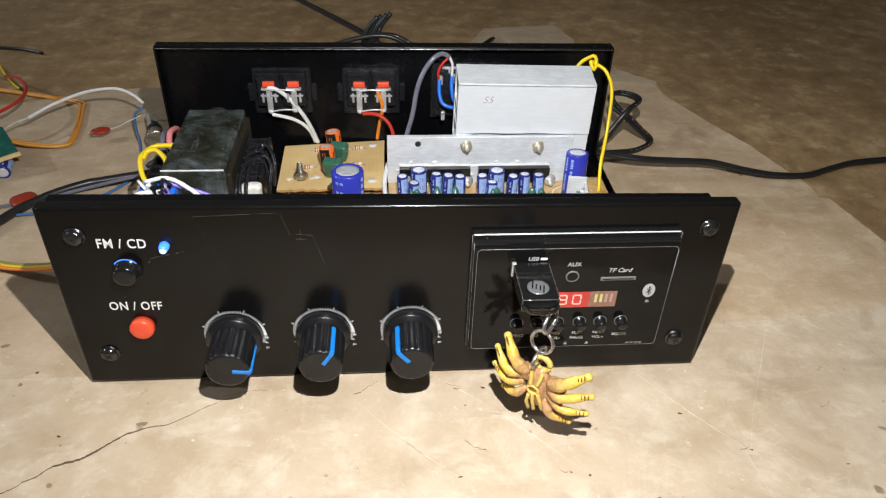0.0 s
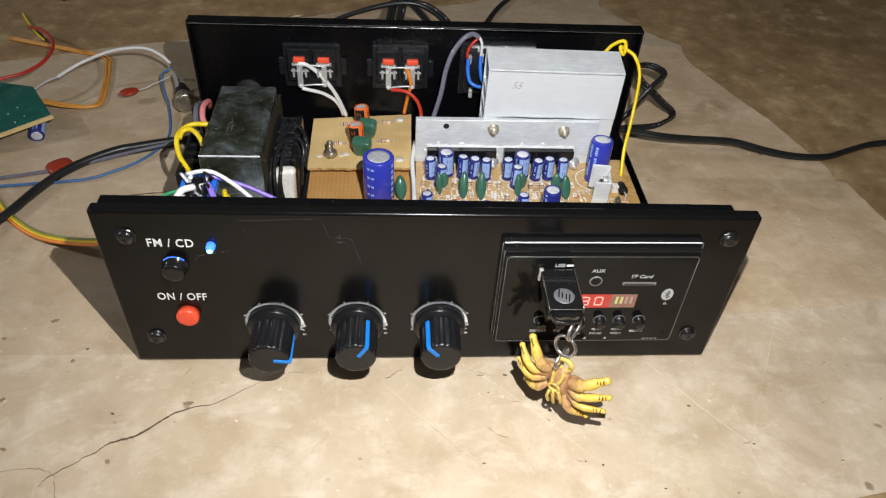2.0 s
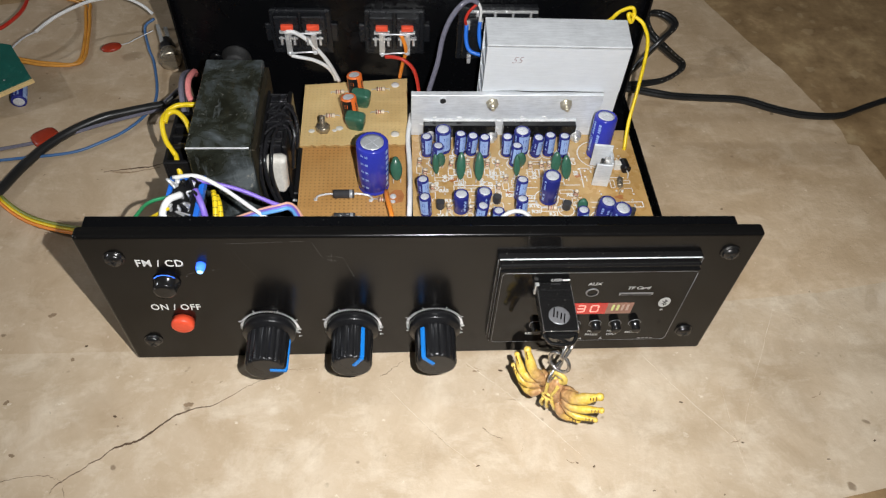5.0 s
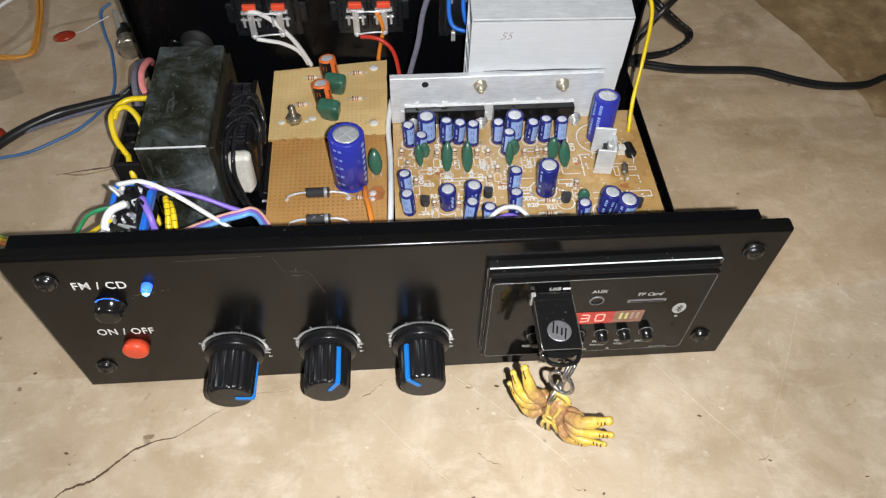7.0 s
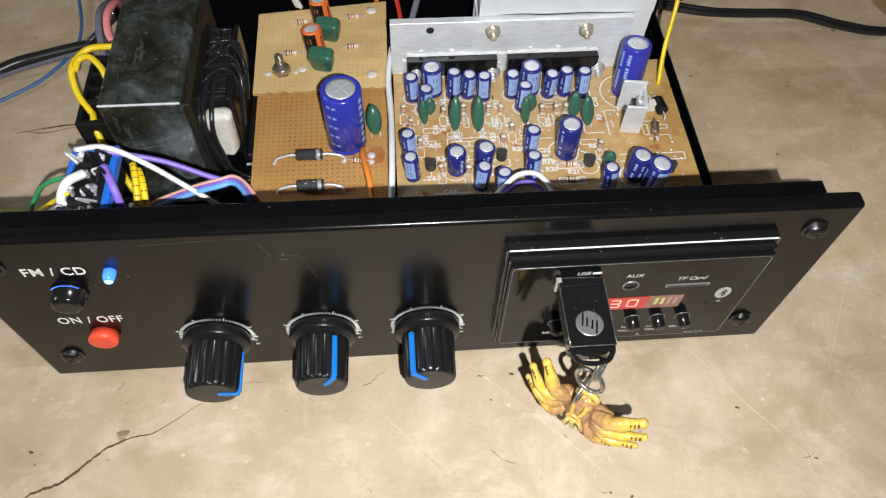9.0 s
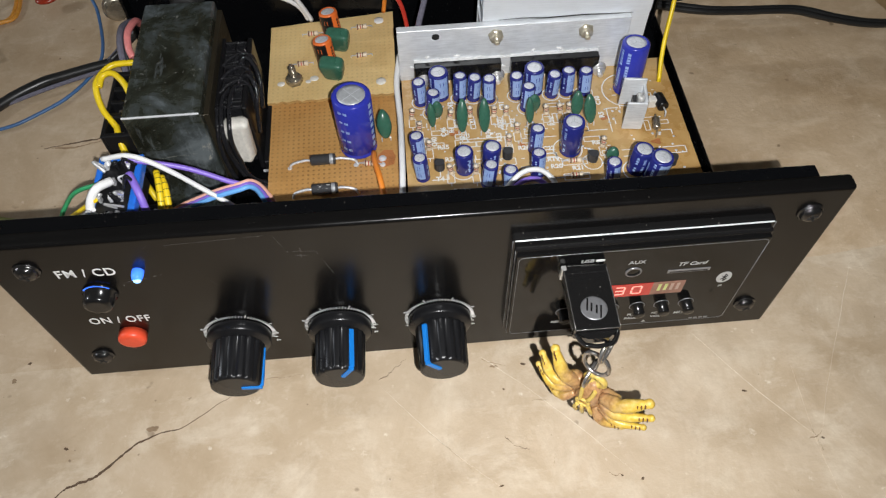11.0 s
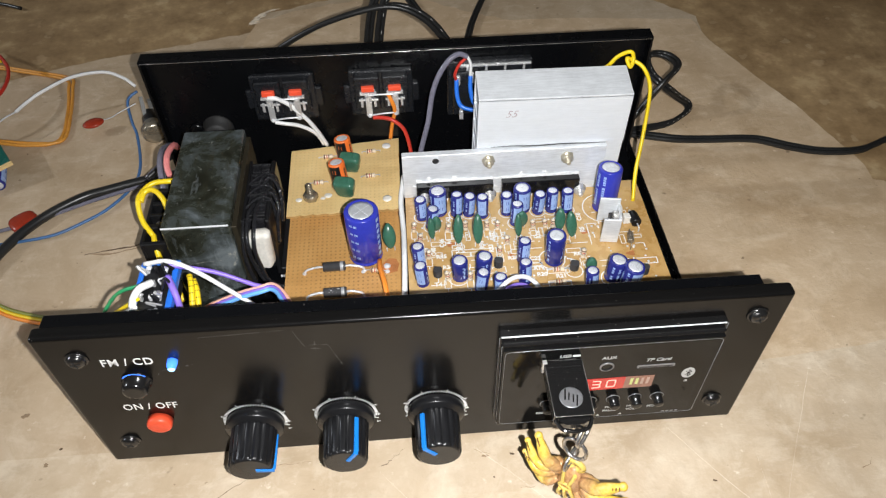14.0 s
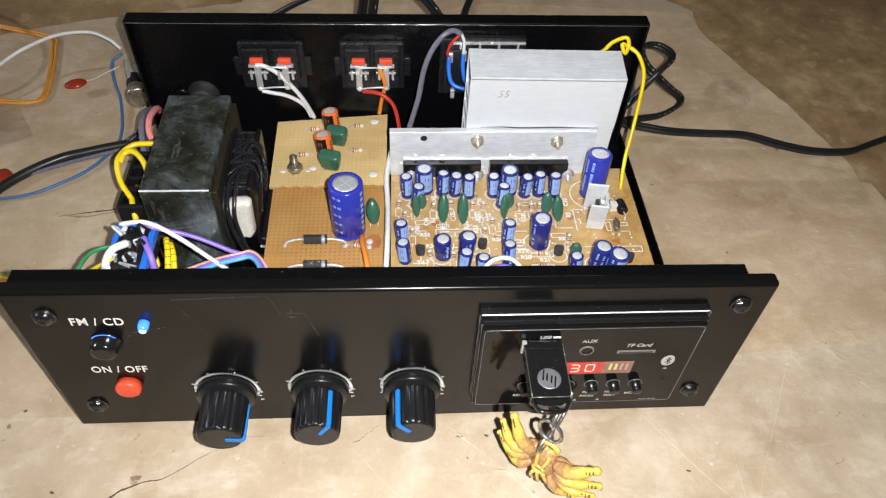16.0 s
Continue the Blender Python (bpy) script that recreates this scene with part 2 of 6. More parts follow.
M = dict(
    paper=paper_material("brown_paper", (1.015, 1.0, 0.965)), paper_old=paper_material("old_brown_paper", (0.92, 0.87, 0.80)), floor=terrazzo_material(),
    paper_grey=paper_material("greyish_brown_paper", (0.86, 0.83, 0.78)), paper_pale=paper_material("pale_brown_paper", (1.02, 0.95, 0.85)), torn=paint("torn_paper_fibre", (0.66, 0.57, 0.45), 0.8, var=0.3, scale=80, bump=0.4),
    wall=paint("old_plaster", (0.20, 0.19, 0.17), 0.8, scale=6, bump=0.2),
    crack=paint("dark_crack", (0.115, 0.07, 0.04), 0.9),
    stain=paint("oily_stain", (0.31, 0.215, 0.13), 0.7, var=0.4), rub=paint("pale_rub", (0.80, 0.715, 0.59), 0.7),
    panel=gloss_black("black_enamel", 0.17, 0.12, (0.0045, 0.0043, 0.0042), 0.28), case=gloss_black("black_powder_coat", 0.24, 0.14, (0.0026, 0.0028, 0.0034), 0.22),
    gloss=gloss_black("black_gloss_plastic", 0.13, 0.4), face=gloss_black("black_acrylic", 0.035, 0.15, (0.006, 0.006, 0.006), 0.22),
    stick=gloss_black("polished_black_plastic", 0.05, 0.4, spec=0.9),
    black=paint("black_plastic", (0.009, 0.009, 0.010), 0.34, bump=0.05, spec=0.35),
    matt=paint("black_rubber", (0.014, 0.014, 0.014), 0.6),
    knob=paint("black_knob_plastic", (0.010, 0.010, 0.011), 0.3, bump=0.03, spec=0.35),
    blue_line=paint("blue_pointer_paint", (0.010, 0.21, 0.68), 0.35, var=0.1),
    white=paint("white_print", (0.82, 0.82, 0.80), 0.6, var=0.1, bump=0),
    soft_print=paint("dulled_white_print", (0.46, 0.46, 0.445), 0.6, var=0.15, bump=0),
    grey_print=paint("worn_grey_print", (0.42, 0.41, 0.39), 0.6, bump=0),
    red=paint("red_plastic", (0.85, 0.090, 0.036), 0.38, var=0.12),
    chrome=paint("nickel_plate", (0.74, 0.73, 0.70), 0.26, 0.6, var=0.15, bump=0.05),
    solder=paint("solder", (0.80, 0.81, 0.83), 0.3, 0.35, bump=0.3),
    screw=paint("blackened_steel", (0.075, 0.073, 0.072), 0.2, 0.85, var=0.4, scale=600, bump=0.2),
    bolt=paint("oiled_steel", (0.42, 0.37, 0.29), 0.28, 0.75, var=0.4, scale=400),
    brass=paint("yellowed_zinc", (0.62, 0.56, 0.43), 0.32, 0.6),
    alu=brushed("drawn_aluminium", (0.84, 0.87, 0.90), 0.5, 0.22, 1, 1, 12, -0.1),
    alu_top=brushed("sawn_aluminium", (0.88, 0.905, 0.93), 0.4, 0.22, 1, 9, 9, 0.14),
    steel=steel_material(),
    lam=brushed("lamination_edge", (0.055, 0.045, 0.028), 0.5, 0.5, 1, 1, 10, 0.2),
    perf=perforated("light_phenolic_board", (0.68, 0.465, 0.195), (0.79, 0.58, 0.27), 0.13),
    perf_dark=perforated("dark_phenolic_board", (0.47, 0.245, 0.075), (0.57, 0.32, 0.11), 0.45),
    pcb=board_material(),
    flux=paint("brown_flux", (0.50, 0.20, 0.075), 0.2, var=0.4, scale=400),
    edge=paint("board_edge", (0.46, 0.27, 0.09), 0.7),
    sleeve=paint("blue_sleeve", (0.035, 0.045, 0.40), 0.2, var=0.12, bump=0.02),
    sleeve_dark=paint("dark_blue_sleeve", (0.022, 0.028, 0.20), 0.2, var=0.15, bump=0.02),
    stripe=paint("pale_blue_stripe", (0.33, 0.47, 0.80), 0.26, var=0.15, bump=0),
    can=paint("capacitor_can_top", (0.76, 0.78, 0.82), 0.4, 0.3, var=0.35, scale=500, bump=0.25),
    can_big=paint("grey_can_top", (0.56, 0.58, 0.60), 0.4, 0.3, bump=0.05), diode=paint("grey_black_epoxy", (0.045, 0.045, 0.048), 0.5), dull=paint("dull_silver_band", (0.42, 0.43, 0.44), 0.4, 0.2),
    film=paint("green_dipped_film", (0.042, 0.135, 0.088), 0.27, var=0.25, bump=0.04),
    resist=paint("tan_resistor", (0.74, 0.62, 0.47), 0.4),
    band_red=paint("red_band", (0.50, 0.06, 0.03), 0.4), band_brown=paint("brown_band", (0.16, 0.055, 0.02), 0.4),
    orange_sleeve=paint("orange_sleeve", (0.82, 0.17, 0.03), 0.33, var=0.12),
    coil=paint("black_coil_tape", (0.014, 0.014, 0.016), 0.14, bump=0.6),
    cream=paint("cream_plastic", (0.76, 0.73, 0.66), 0.45),
    w_white=paint("white_insulation", (0.80, 0.80, 0.79), 0.38, var=0.08), w_violet=paint("violet_insulation", (0.24, 0.15, 0.62), 0.38, var=0.1),
    w_blue=paint("blue_insulation", (0.02, 0.16, 0.68), 0.36, var=0.1), w_floor_blue=paint("dusty_blue_insulation", (0.06, 0.15, 0.33), 0.45),
    w_yellow=paint("yellow_insulation", (0.86, 0.62, 0.015), 0.36, var=0.1), w_orange=paint("orange_insulation", (0.88, 0.27, 0.03), 0.38, var=0.1),
    w_red=paint("red_insulation", (0.55, 0.035, 0.02), 0.38), w_green=paint("green_insulation", (0.03, 0.34, 0.13), 0.38),
    w_pink=paint("pink_insulation", (0.84, 0.27, 0.26), 0.4), w_grey=paint("clear_grey_insulation", (0.17, 0.165, 0.21), 0.15, var=0.35),
    w_amber=paint("amber_insulation", (0.70, 0.31, 0.05), 0.4), w_olive=paint("olive_insulation", (0.25, 0.27, 0.05), 0.4),
    w_black=paint("black_insulation", (0.016, 0.016, 0.016), 0.35, bump=0.05),
    disc=paint("red_dipped_disc", (0.34, 0.035, 0.014), 0.22), green_pcb=paint("green_circuit_board", (0.006, 0.105, 0.080), 0.25, var=0.4, scale=300),
    charm=None, charm_yellow=paint("yellow_resin", (0.74, 0.54, 0.13), 0.35, var=0.35, scale=200),
    logo=paint("grey_logo", (0.30, 0.30, 0.31), 0.35, 0.6), led=paint("blue_glow", (0.04, 0.16, 1.0), 0.2, emit=1.9, var=0.3, bump=0),
    led_core=paint("blue_white_glow", (0.26, 0.56, 1.0), 0.2, emit=2.4, var=0.1, bump=0),
    screen=paint("red_display_window", (0.50, 0.045, 0.036), 0.14, var=0.4, scale=400, emit=0.22, bump=0),
    screen_dim=paint("unlit_display_window", (0.30, 0.15, 0.11), 0.12, var=0.3, bump=0),
    digit=paint("lit_red_segment", (1.0, 0.36, 0.30), 0.3, emit=0.75, var=0.1, bump=0), bar=paint("lit_amber_segment", (0.50, 0.54, 0.20), 0.3, emit=0.14, bump=0),
    pencil=paint("faded_ink", (0.34, 0.22, 0.23), 0.7, bump=0), paste=paint("white_paste", (0.84, 0.84, 0.83), 0.5, bump=0.4), peach=paint("peach_insulation", (0.84, 0.46, 0.36), 0.36, var=0.1), w_sky=paint("light_blue_insulation", (0.16, 0.42, 0.85), 0.34, var=0.1),
    tin=paint("tinned_brass", (0.80, 0.80, 0.80), 0.26, 0.55, var=0.4, scale=500, bump=0.3),
    bar_off=paint("unlit_segment", (0.44, 0.30, 0.24), 0.3, bump=0),
    link=paint("worn_ring_steel", (0.42, 0.40, 0.38), 0.24, 0.85, bump=0.05),
    clamp=paint("dusty_black_moulding", (0.012, 0.013, 0.0155), 0.26, var=0.4, scale=400, bump=0.25),
    # pale silver for highlights painted along edges
    trim=paint("silver_edge_glint", (0.80, 0.82, 0.84), 0.4, 0.2, var=0.2),
    acryl=paint("dusty_tape", (0.10, 0.095, 0.088), 0.3, bump=0.1),
)


def charm_material():
    k = Nodes("painted_resin")
    wide, fine = k.noise(110, 4, 0.6), k.noise(600, 3)
    sep = k.n("SeparateXYZ")
    k.link(k.co, sep.inputs[0])
    away = k.math("ABSOLUTE", k.math("SUBTRACT", sep.outputs["X"], 0.0035))
    yellow = k.ramp(k.mix(0.5, wide, fine), (0.35, (0.64, 0.40, 0.045)), (0.5, (0.74, 0.51, 0.075)), (0.65, (0.84, 0.66, 0.20)))
    brown = k.ramp(fine, (0.3, (0.33, 0.16, 0.07)), (0.7, (0.58, 0.35, 0.17)))
    near = k.ramp(k.math("ADD", away, k.math("MULTIPLY", k.math("SUBTRACT", wide, 0.5), 0.012)), (0.0068, 0.97), (0.0135, 0.0))
    near = k.mix(0.55, near, k.ramp(wide, (0.50, 0.0), (0.66, 1.0)), "ADD")
    k.link(k.mix(near, yellow, brown), k.b.inputs["Base Color"])
    k.b.inputs["Roughness"].default_value = 0.33
    k.bump(wide, 0.25, 0.0006)
    return k.m


M["charm"] = charm_material()

# ---- building helpers; lengths in millimetres ----
MM = 0.001


def box(bm, x0, x1, y0, y1, z0, z1, bevel=0.0, slot=0, seg=1):
    geom = bmesh.ops.create_cube(bm, size=1.0)["verts"]
    for v in geom:
        v.co = Vector(((x0 + x1) / 2 + v.co.x * (x1 - x0), (y0 + y1) / 2 + v.co.y * (y1 - y0), (z0 + z1) / 2 + v.co.z * (z1 - z0)))
    faces = set(f for v in geom for f in v.link_faces)
    if bevel:
        edges = list(set(e for v in geom for e in v.link_edges))
        made = bmesh.ops.bevel(bm, geom=edges, offset=bevel, segments=seg, affect="EDGES", profile=0.5)
        faces = set(f for f in faces if f.is_valid) | set(made["faces"])
    for f in faces:
        f.material_index = slot
    return faces


def lathe(bm, profile, at=(0, 0, 0), axis="z", seg=24, slots=None, flute=None):
    """Turns (radius, height) pairs round an axis. flute(angle, i) scales the radius."""
    rings = []
    for i, (r, h) in enumerate(profile):
        ring = []
        for j in range(seg):
            a = 2 * math.pi * j / seg
            k = r * (flute(a, i) if flute else 1.0)
            p = (k * math.cos(a), k * math.sin(a), h)
            if axis == "-y":
                p = (p[0], -h, p[1])
            elif axis == "x":
                p = (h, p[0], p[1])
            elif axis == "y":
                p = (p[1], h, p[0])
            ring.append(bm.verts.new(Vector(p) + Vector(at)))
        rings.append(ring)
    for i in range(len(rings) - 1):
        for j in range(seg):
            f = bm.faces.new((rings[i][j], rings[i][(j + 1) % seg], rings[i + 1][(j + 1) % seg], rings[i + 1][j]))
            f.smooth = True
            if slots:
                f.material_index = slots[i]
    for ring, back, i in ((rings[0], True, 0), (rings[-1], False, -1)):
        f = bm.faces.new(list(reversed(ring)) if back else ring)
        if slots:
            f.material_index = slots[i]
    return rings


def spline(points, per=8):
    """A smooth line through the points."""
    p = [Vector(q) for q in points]
    p = [2 * p[0] - p[1]] + p + [2 * p[-1] - p[-2]]
    out = []
    for i in range(1, len(p) - 2):
        for s in range(per):
            t = s / per
            out.append(0.5 * (2 * p[i] + (p[i + 1] - p[i - 1]) * t + (2 * p[i - 1] - 5 * p[i] + 4 * p[i + 1] - p[i + 2]) * t * t
                              + (3 * p[i] - p[i - 1] - 3 * p[i + 1] + p[i + 2]) * t ** 3))
    return out + [p[-2]]


def tube(bm, points, r, seg=8, per=8, slot=0, taper=None, smooth=True):
    line = spline(points, per) if per > 1 else [Vector(q) for q in points]
    side, rings = None, []
    for i, c in enumerate(line):
        ahead = (line[min(i + 1, len(line) - 1)] - line[max(i - 1, 0)]).normalized()
        if side is None:
            side = ahead.orthogonal().normalized()
        side = (side - ahead * side.dot(ahead)).normalized()
        up = ahead.cross(side)
        k = r * (taper(i / (len(line) - 1)) if taper else 1.0)
        rings.append([bm.verts.new(c + (side * math.cos(a) + up * math.sin(a)) * k) for a in (2 * math.pi * j / seg for j in range(seg))])
    for a, b in zip(rings, rings[1:]):
        for j in range(seg):
            f = bm.faces.new((a[j], a[(j + 1) % seg], b[(j + 1) % seg], b[j]))
            f.smooth, f.material_index = smooth, slot
    for ring in (list(reversed(rings[0])), rings[-1]):
        bm.faces.new(ring).material_index = slot
    return rings


def prism(bm, outline, z0, z1, slot=0):
    """A flat piece with the outline (x, y) between two heights."""
    low, high = [bm.verts.new((x, y, z0)) for x, y in outline], [bm.verts.new((x, y, z1)) for x, y in outline]
    faces = [bm.faces.new(list(reversed(low))), bm.faces.new(high)]
    for i in range(len(outline)):
        j = (i + 1) % len(outline)
        faces.append(bm.faces.new((low[i], low[j], high[j], high[i])))
    for f in faces:
        f.material_index = slot
    return faces


def to_mesh(name, bm, mats):
    bmesh.ops.recalc_face_normals(bm, faces=bm.faces[:])
    me = bpy.data.meshes.new(name)
    bm.to_mesh(me)
    bm.free()
    me.transform(Matrix.Scale(MM, 4))
    for m in mats if isinstance(mats, (list, tuple)) else [mats]:
        me.materials.append(M[m])
    return me


def place(name, me, parent=None, at=(0, 0, 0), rot=(0, 0, 0), label=""):
    ob = new(name, me)
    ob.parent = parent
    ob.matrix_basis = pose(*(c * MM for c in at), *rot)
    return tagged(ob, label) if label else ob


def part(name, bm, mats, parent=None, label="", at=(0, 0, 0), rot=(0, 0, 0)):
    return place(name, to_mesh(name, bm, mats), parent, at, rot, label)


def thing(name, at, label, category, group="", rot=(0, 0, 0), kind=""):
    ob = new(name)
    ob.empty_display_size = 0.01
    ob.matrix_basis = pose(*(c * MM for c in at), *rot)
    return tagged(ob, label, category, group, kind)


def lettering(words, size, at, rot, mat, parent, name="lettering", label="", align="CENTER", thick=0.03, fat=0.0, slant=0.0, width=0.0, spaced=1.0):
    """Words with Blender's own font, as a mesh of their own."""
    cu = bpy.data.curves.new(name, "FONT")
    cu.body, cu.size, cu.align_x, cu.align_y, cu.extrude, cu.offset, cu.shear = words, size * MM, align, "CENTER", thick * MM, fat * MM, slant
    cu.resolution_u, cu.space_character = 3, spaced
    tmp = new("tmp", cu)
    me = bpy.data.meshes.new_from_object(tmp.evaluated_get(bpy.context.evaluated_depsgraph_get()))
    bpy.data.objects.remove(tmp)
    bpy.data.curves.remove(cu)
    if width:
        xs = [v.co.x for v in me.vertices]
        mid, k = (max(xs) + min(xs)) / 2, width * MM / (max(xs) - min(xs))
        for v in me.vertices:
            v.co.x = (v.co.x - mid) * k
    me.materials.clear()
    me.materials.append(M[mat])
    return place(name, me, parent, at, rot, label)


FRONT = (90, 0, 0)  # lettering that faces the viewer on an upright panel


def wire(points, r, mat, label, name="hookup_wire", category="wire", group="", seg=8, bare=0.0):
    """One loose insulated wire or cable as a thing of its own."""
    bm = bmesh.new()
    base = Vector(points[0])
    local = [Vector(q) - base for q in points]
    tube(bm, local, r, seg)
    ob = part(name, bm, mat, None, "", base)
    if bare:
        for end, nxt in ((local[0], local[1]), (local[-1], local[-2])):
            tip = bmesh.new()
            d = (end - nxt).normalized()
            tube(tip, [end - d * 0.5, end + d * bare], r * 0.5, 6, 1)
            lump = lathe(tip, [(0.2, -1.0), (1.1, -0.5), (1.3, 0.2), (0.8, 0.9), (0.2, 1.2)], end + d * bare, "z", 8)
            part("bare_end", tip, "solder", ob)
    return tagged(ob, label, category, group)


# ---- the room ----


def build_room():
    bm = bmesh.new()
    box(bm, -3300, 1700, -1500, 1900, -80, -0.6)
    tagged(part("floor", bm, "floor"), "dark brown speckled mosaic floor", "floor", kind="structure")
    walls = (("wall_north", -3300, 1700, 1900, 2020), ("wall_south", -3300, 1700, -1620, -1500),
             ("wall_west", -3420, -3300, -1620, 2020), ("wall_east", 1700, 1820, -1620, 2020))
    for name, x0, x1, y0, y1 in walls:
        bm = bmesh.new()
        box(bm, x0, x1, y0, y1, -80, 2600)
        tagged(part(name, bm, "wall"), "plain dim plastered wall", "wall", kind="structure")
    bm = bmesh.new()
    box(bm, -3420, 1820, -1620, 2020, 2600, 2720)
    tagged(part("ceiling", bm, "wall"), "plain dim plastered ceiling", "ceiling", kind="structure")


def ragged(a, b, amp, n, seed):
    """Points from a towards b along an uneven, torn edge."""
    rng = random.Random(seed)
    ax, ay = a
    bx, by = b
    nx, ny = -(by - ay), bx - ax
    d = math.hypot(nx, ny)
    out = []
    for i in range(n):
        k = 0 if i == 0 else rng.uniform(-amp, amp)
        out.append((ax + (bx - ax) * i / n + nx / d * k, ay + (by - ay) * i / n + ny / d * k))
    return out


def sheet(corners, amps, z0, z1, seed):
    outline = []
    for i, c in enumerate(corners):
        d = corners[(i + 1) % len(corners)]
        outline += ragged(c, d, amps[i], max(2, int(math.hypot(d[0] - c[0], d[1] - c[1]) / 7)) if amps[i] else 1, seed + i)
    bm = bmesh.new()
    prism(bm, outline, z0, z1)
    return bm


def crack_line(points, width, seed, jag=2.6):
    """A thin dark split that wanders through the points."""
    rng = random.Random(seed)
    line = spline([(x, y, 0) for x, y in points], 14)
    bm = bmesh.new()
    left, right = [], []
    drift = Vector((0, 0, 0))
    for i, p in enumerate(line):
        drift += Vector((rng.uniform(-jag, jag), rng.uniform(-jag, jag), 0)) * 0.22
        drift *= 0.86
        q = p + drift
        u = i / (len(line) - 1)
        w = width * (0.65 + 0.35 * math.sin(9 * u + seed)) * rng.uniform(0.6, 1.0) * min(1.0, 6 * u + 0.3, 1.9 * (1 - u) + 0.08)
        left.append(q + Vector((0, w / 2, 0)))
        right.append(q - Vector((0, w / 2, 0)))
    top = [[bm.verts.new(v + Vector((0, 0, h))) for v in side] for side in (left, right) for h in (0.12, -0.1)]
    lt, lb, rt, rb = top
    for i in range(len(line) - 1):
        for a, b in ((lt, rt), (rt, rb), (lb, lt)):
            bm.faces.new((a[i], a[i + 1], b[i + 1], b[i]))
    return bm


def build_ground():
    back = sheet([(-600, -180), (60, -80), (240, -50), (600, 0), (420, 20), (336, 62), (324, 89), (318, 110), (314, 132), (309, 160), (302, 162), (303, 176), (299, 192), (292, 213), (283, 246), (271, 273), (260, 302), (248, 334), (243, 364),
                  (205, 369), (139, 376), (60, 380), (-62, 385), (-110, 380), (-150, 372), (-209, 357), (-231, 352), (-253, 345), (-290, 332), (-335, 316), (-620, 215)],
                 [0, 0, 0, 0, 0.6, 0.6, 0.5, 0.5, 0.5, 0.5, 0.4, 0.5, 0.5, 0.5, 0.6, 0.6, 0.6, 0.6, 0.5, 0.8, 1, 1.5, 2, 2, 2, 1, 1, 1, 1, 2, 0], -0.6, -0.2, 5)
    back_ob = tagged(part("paper_sheet", back, "paper_old", None), "creased brown wrapping paper laid on the floor", "paper", "paper sheets")
    part("split", crack_line([(-200, 138), (-190, 140), (-177, 141.5), (-166, 144.5), (-158, 147)], 1.1, 41, 1.6), "crack", back_ob)
    part("fold", crack_line([(-196, 138), (-186, 137.5), (-176, 139.5), (-166, 142)], 1.4, 43, 1.0), "stain", back_ob)
    # copy of the sheet right and behind, its colour lightened for the light there
    pale = sheet([(-60, -60), (240, -52), (600, -4), (420, 20.5), (336.5, 62), (324.5, 89), (318.5, 110), (314.5, 132), (309.5, 160), (302.5, 162), (303.5, 176), (299.5, 192), (292.5, 213), (283.5, 246), (271.5, 273), (260.5, 302), (248.5, 334), (243.5, 366),
                  (205, 370), (139, 377), (94, 378), (60, 394), (20, 420), (-29, 425), (-74, 413), (-100, 404), (-121, 395), (-126, 373), (-128, 355), (-131, 300), (-120, 60)],
                 [0, 0, 0, 0.6, 0.6, 0.5, 0.5, 0.5, 0.5, 0.4, 0.5, 0.5, 0.5, 0.6, 0.6, 0.6, 0.6, 0.5, 0.5, 0.5, 2, 2, 2, 2, 2, 2, 2, 2, 2, 0, 0], -0.3, -0.12, 90)
    pale_ob = tagged(part("paper_sheet", pale, "paper_pale", None), "brown paper under the case, toned paler for the light there, with a torn side", "paper", "paper sheets")
    # a greyer sheet under the far edge, torn along one side
    far = sheet([(-131, 330), (-128, 355), (-126, 373), (-121, 395), (-117, 409), (-101, 412), (-72, 424), (-33, 431), (10, 440), (60, 452), (77, 463), (88, 478), (104, 515), (184, 527), (196, 480), (189, 455), (205, 425), (222, 397), (249, 370), (246, 333), (200, 320)],
                [2, 2, 2, 2.5, 2, 2, 2, 2, 2, 2, 1, 1, 1, 1, 1, 1, 1, 1, 0.6, 0, 0], -0.6, -0.42, 61)
    tagged(part("paper_sheet", far, "paper_grey", None), "greyish brown paper with a torn side under the other sheet", "paper", "paper sheets")
    rng = random.Random(8)
    for line, wide in (([(-124, 390), (-121, 397), (-117, 406)], 7.0), ([(-116, 407), (-110, 411), (-104, 413)], 5.0)):  # curled, crumpled tear
        mid = spline([(x, y, 0) for x, y in line], 9)
        bm = bmesh.new()
        rows = []
        for p in mid:
            w = wide * rng.uniform(0.2, 1.7)
            rows.append([bm.verts.new((p.x + w * (k - 0.5) + rng.uniform(-1.6, 1.6), p.y + w * (k - 0.5) * 0.5 + rng.uniform(-0.8, 0.8), 0.0 + rng.uniform(0.2, 1.5) * math.sin(math.pi * k))) for k in (0, 0.25, 0.5, 0.75, 1)])
        for a, b in zip(rows, rows[1:]):
            for i in range(4):
                bm.faces.new((a[i], a[i + 1], b[i + 1], b[i]))
        part("torn_edge", bm, "torn", pale_ob, "pale crumpled torn edge")
    front = sheet([(-600, -205), (85, -103), (162, -91), (249, -76), (620, -20), (640, 104), (400, 64), (305, 48), (277, 43), (233, 36), (175, 31), (150, 18), (120, 6), (-600, 4)],
                  [0.2, 0.12, 0.12, 0.15, 0, 0, 0.4, 0.4, 0.4, 0.4, 0.5, 0, 0, 0], -0.2, 0.0, 30)
    front_ob = tagged(part("paper_sheet", front, "paper", None), "worn brown paper overlapping the other sheet, cracked", "paper", "paper sheets")
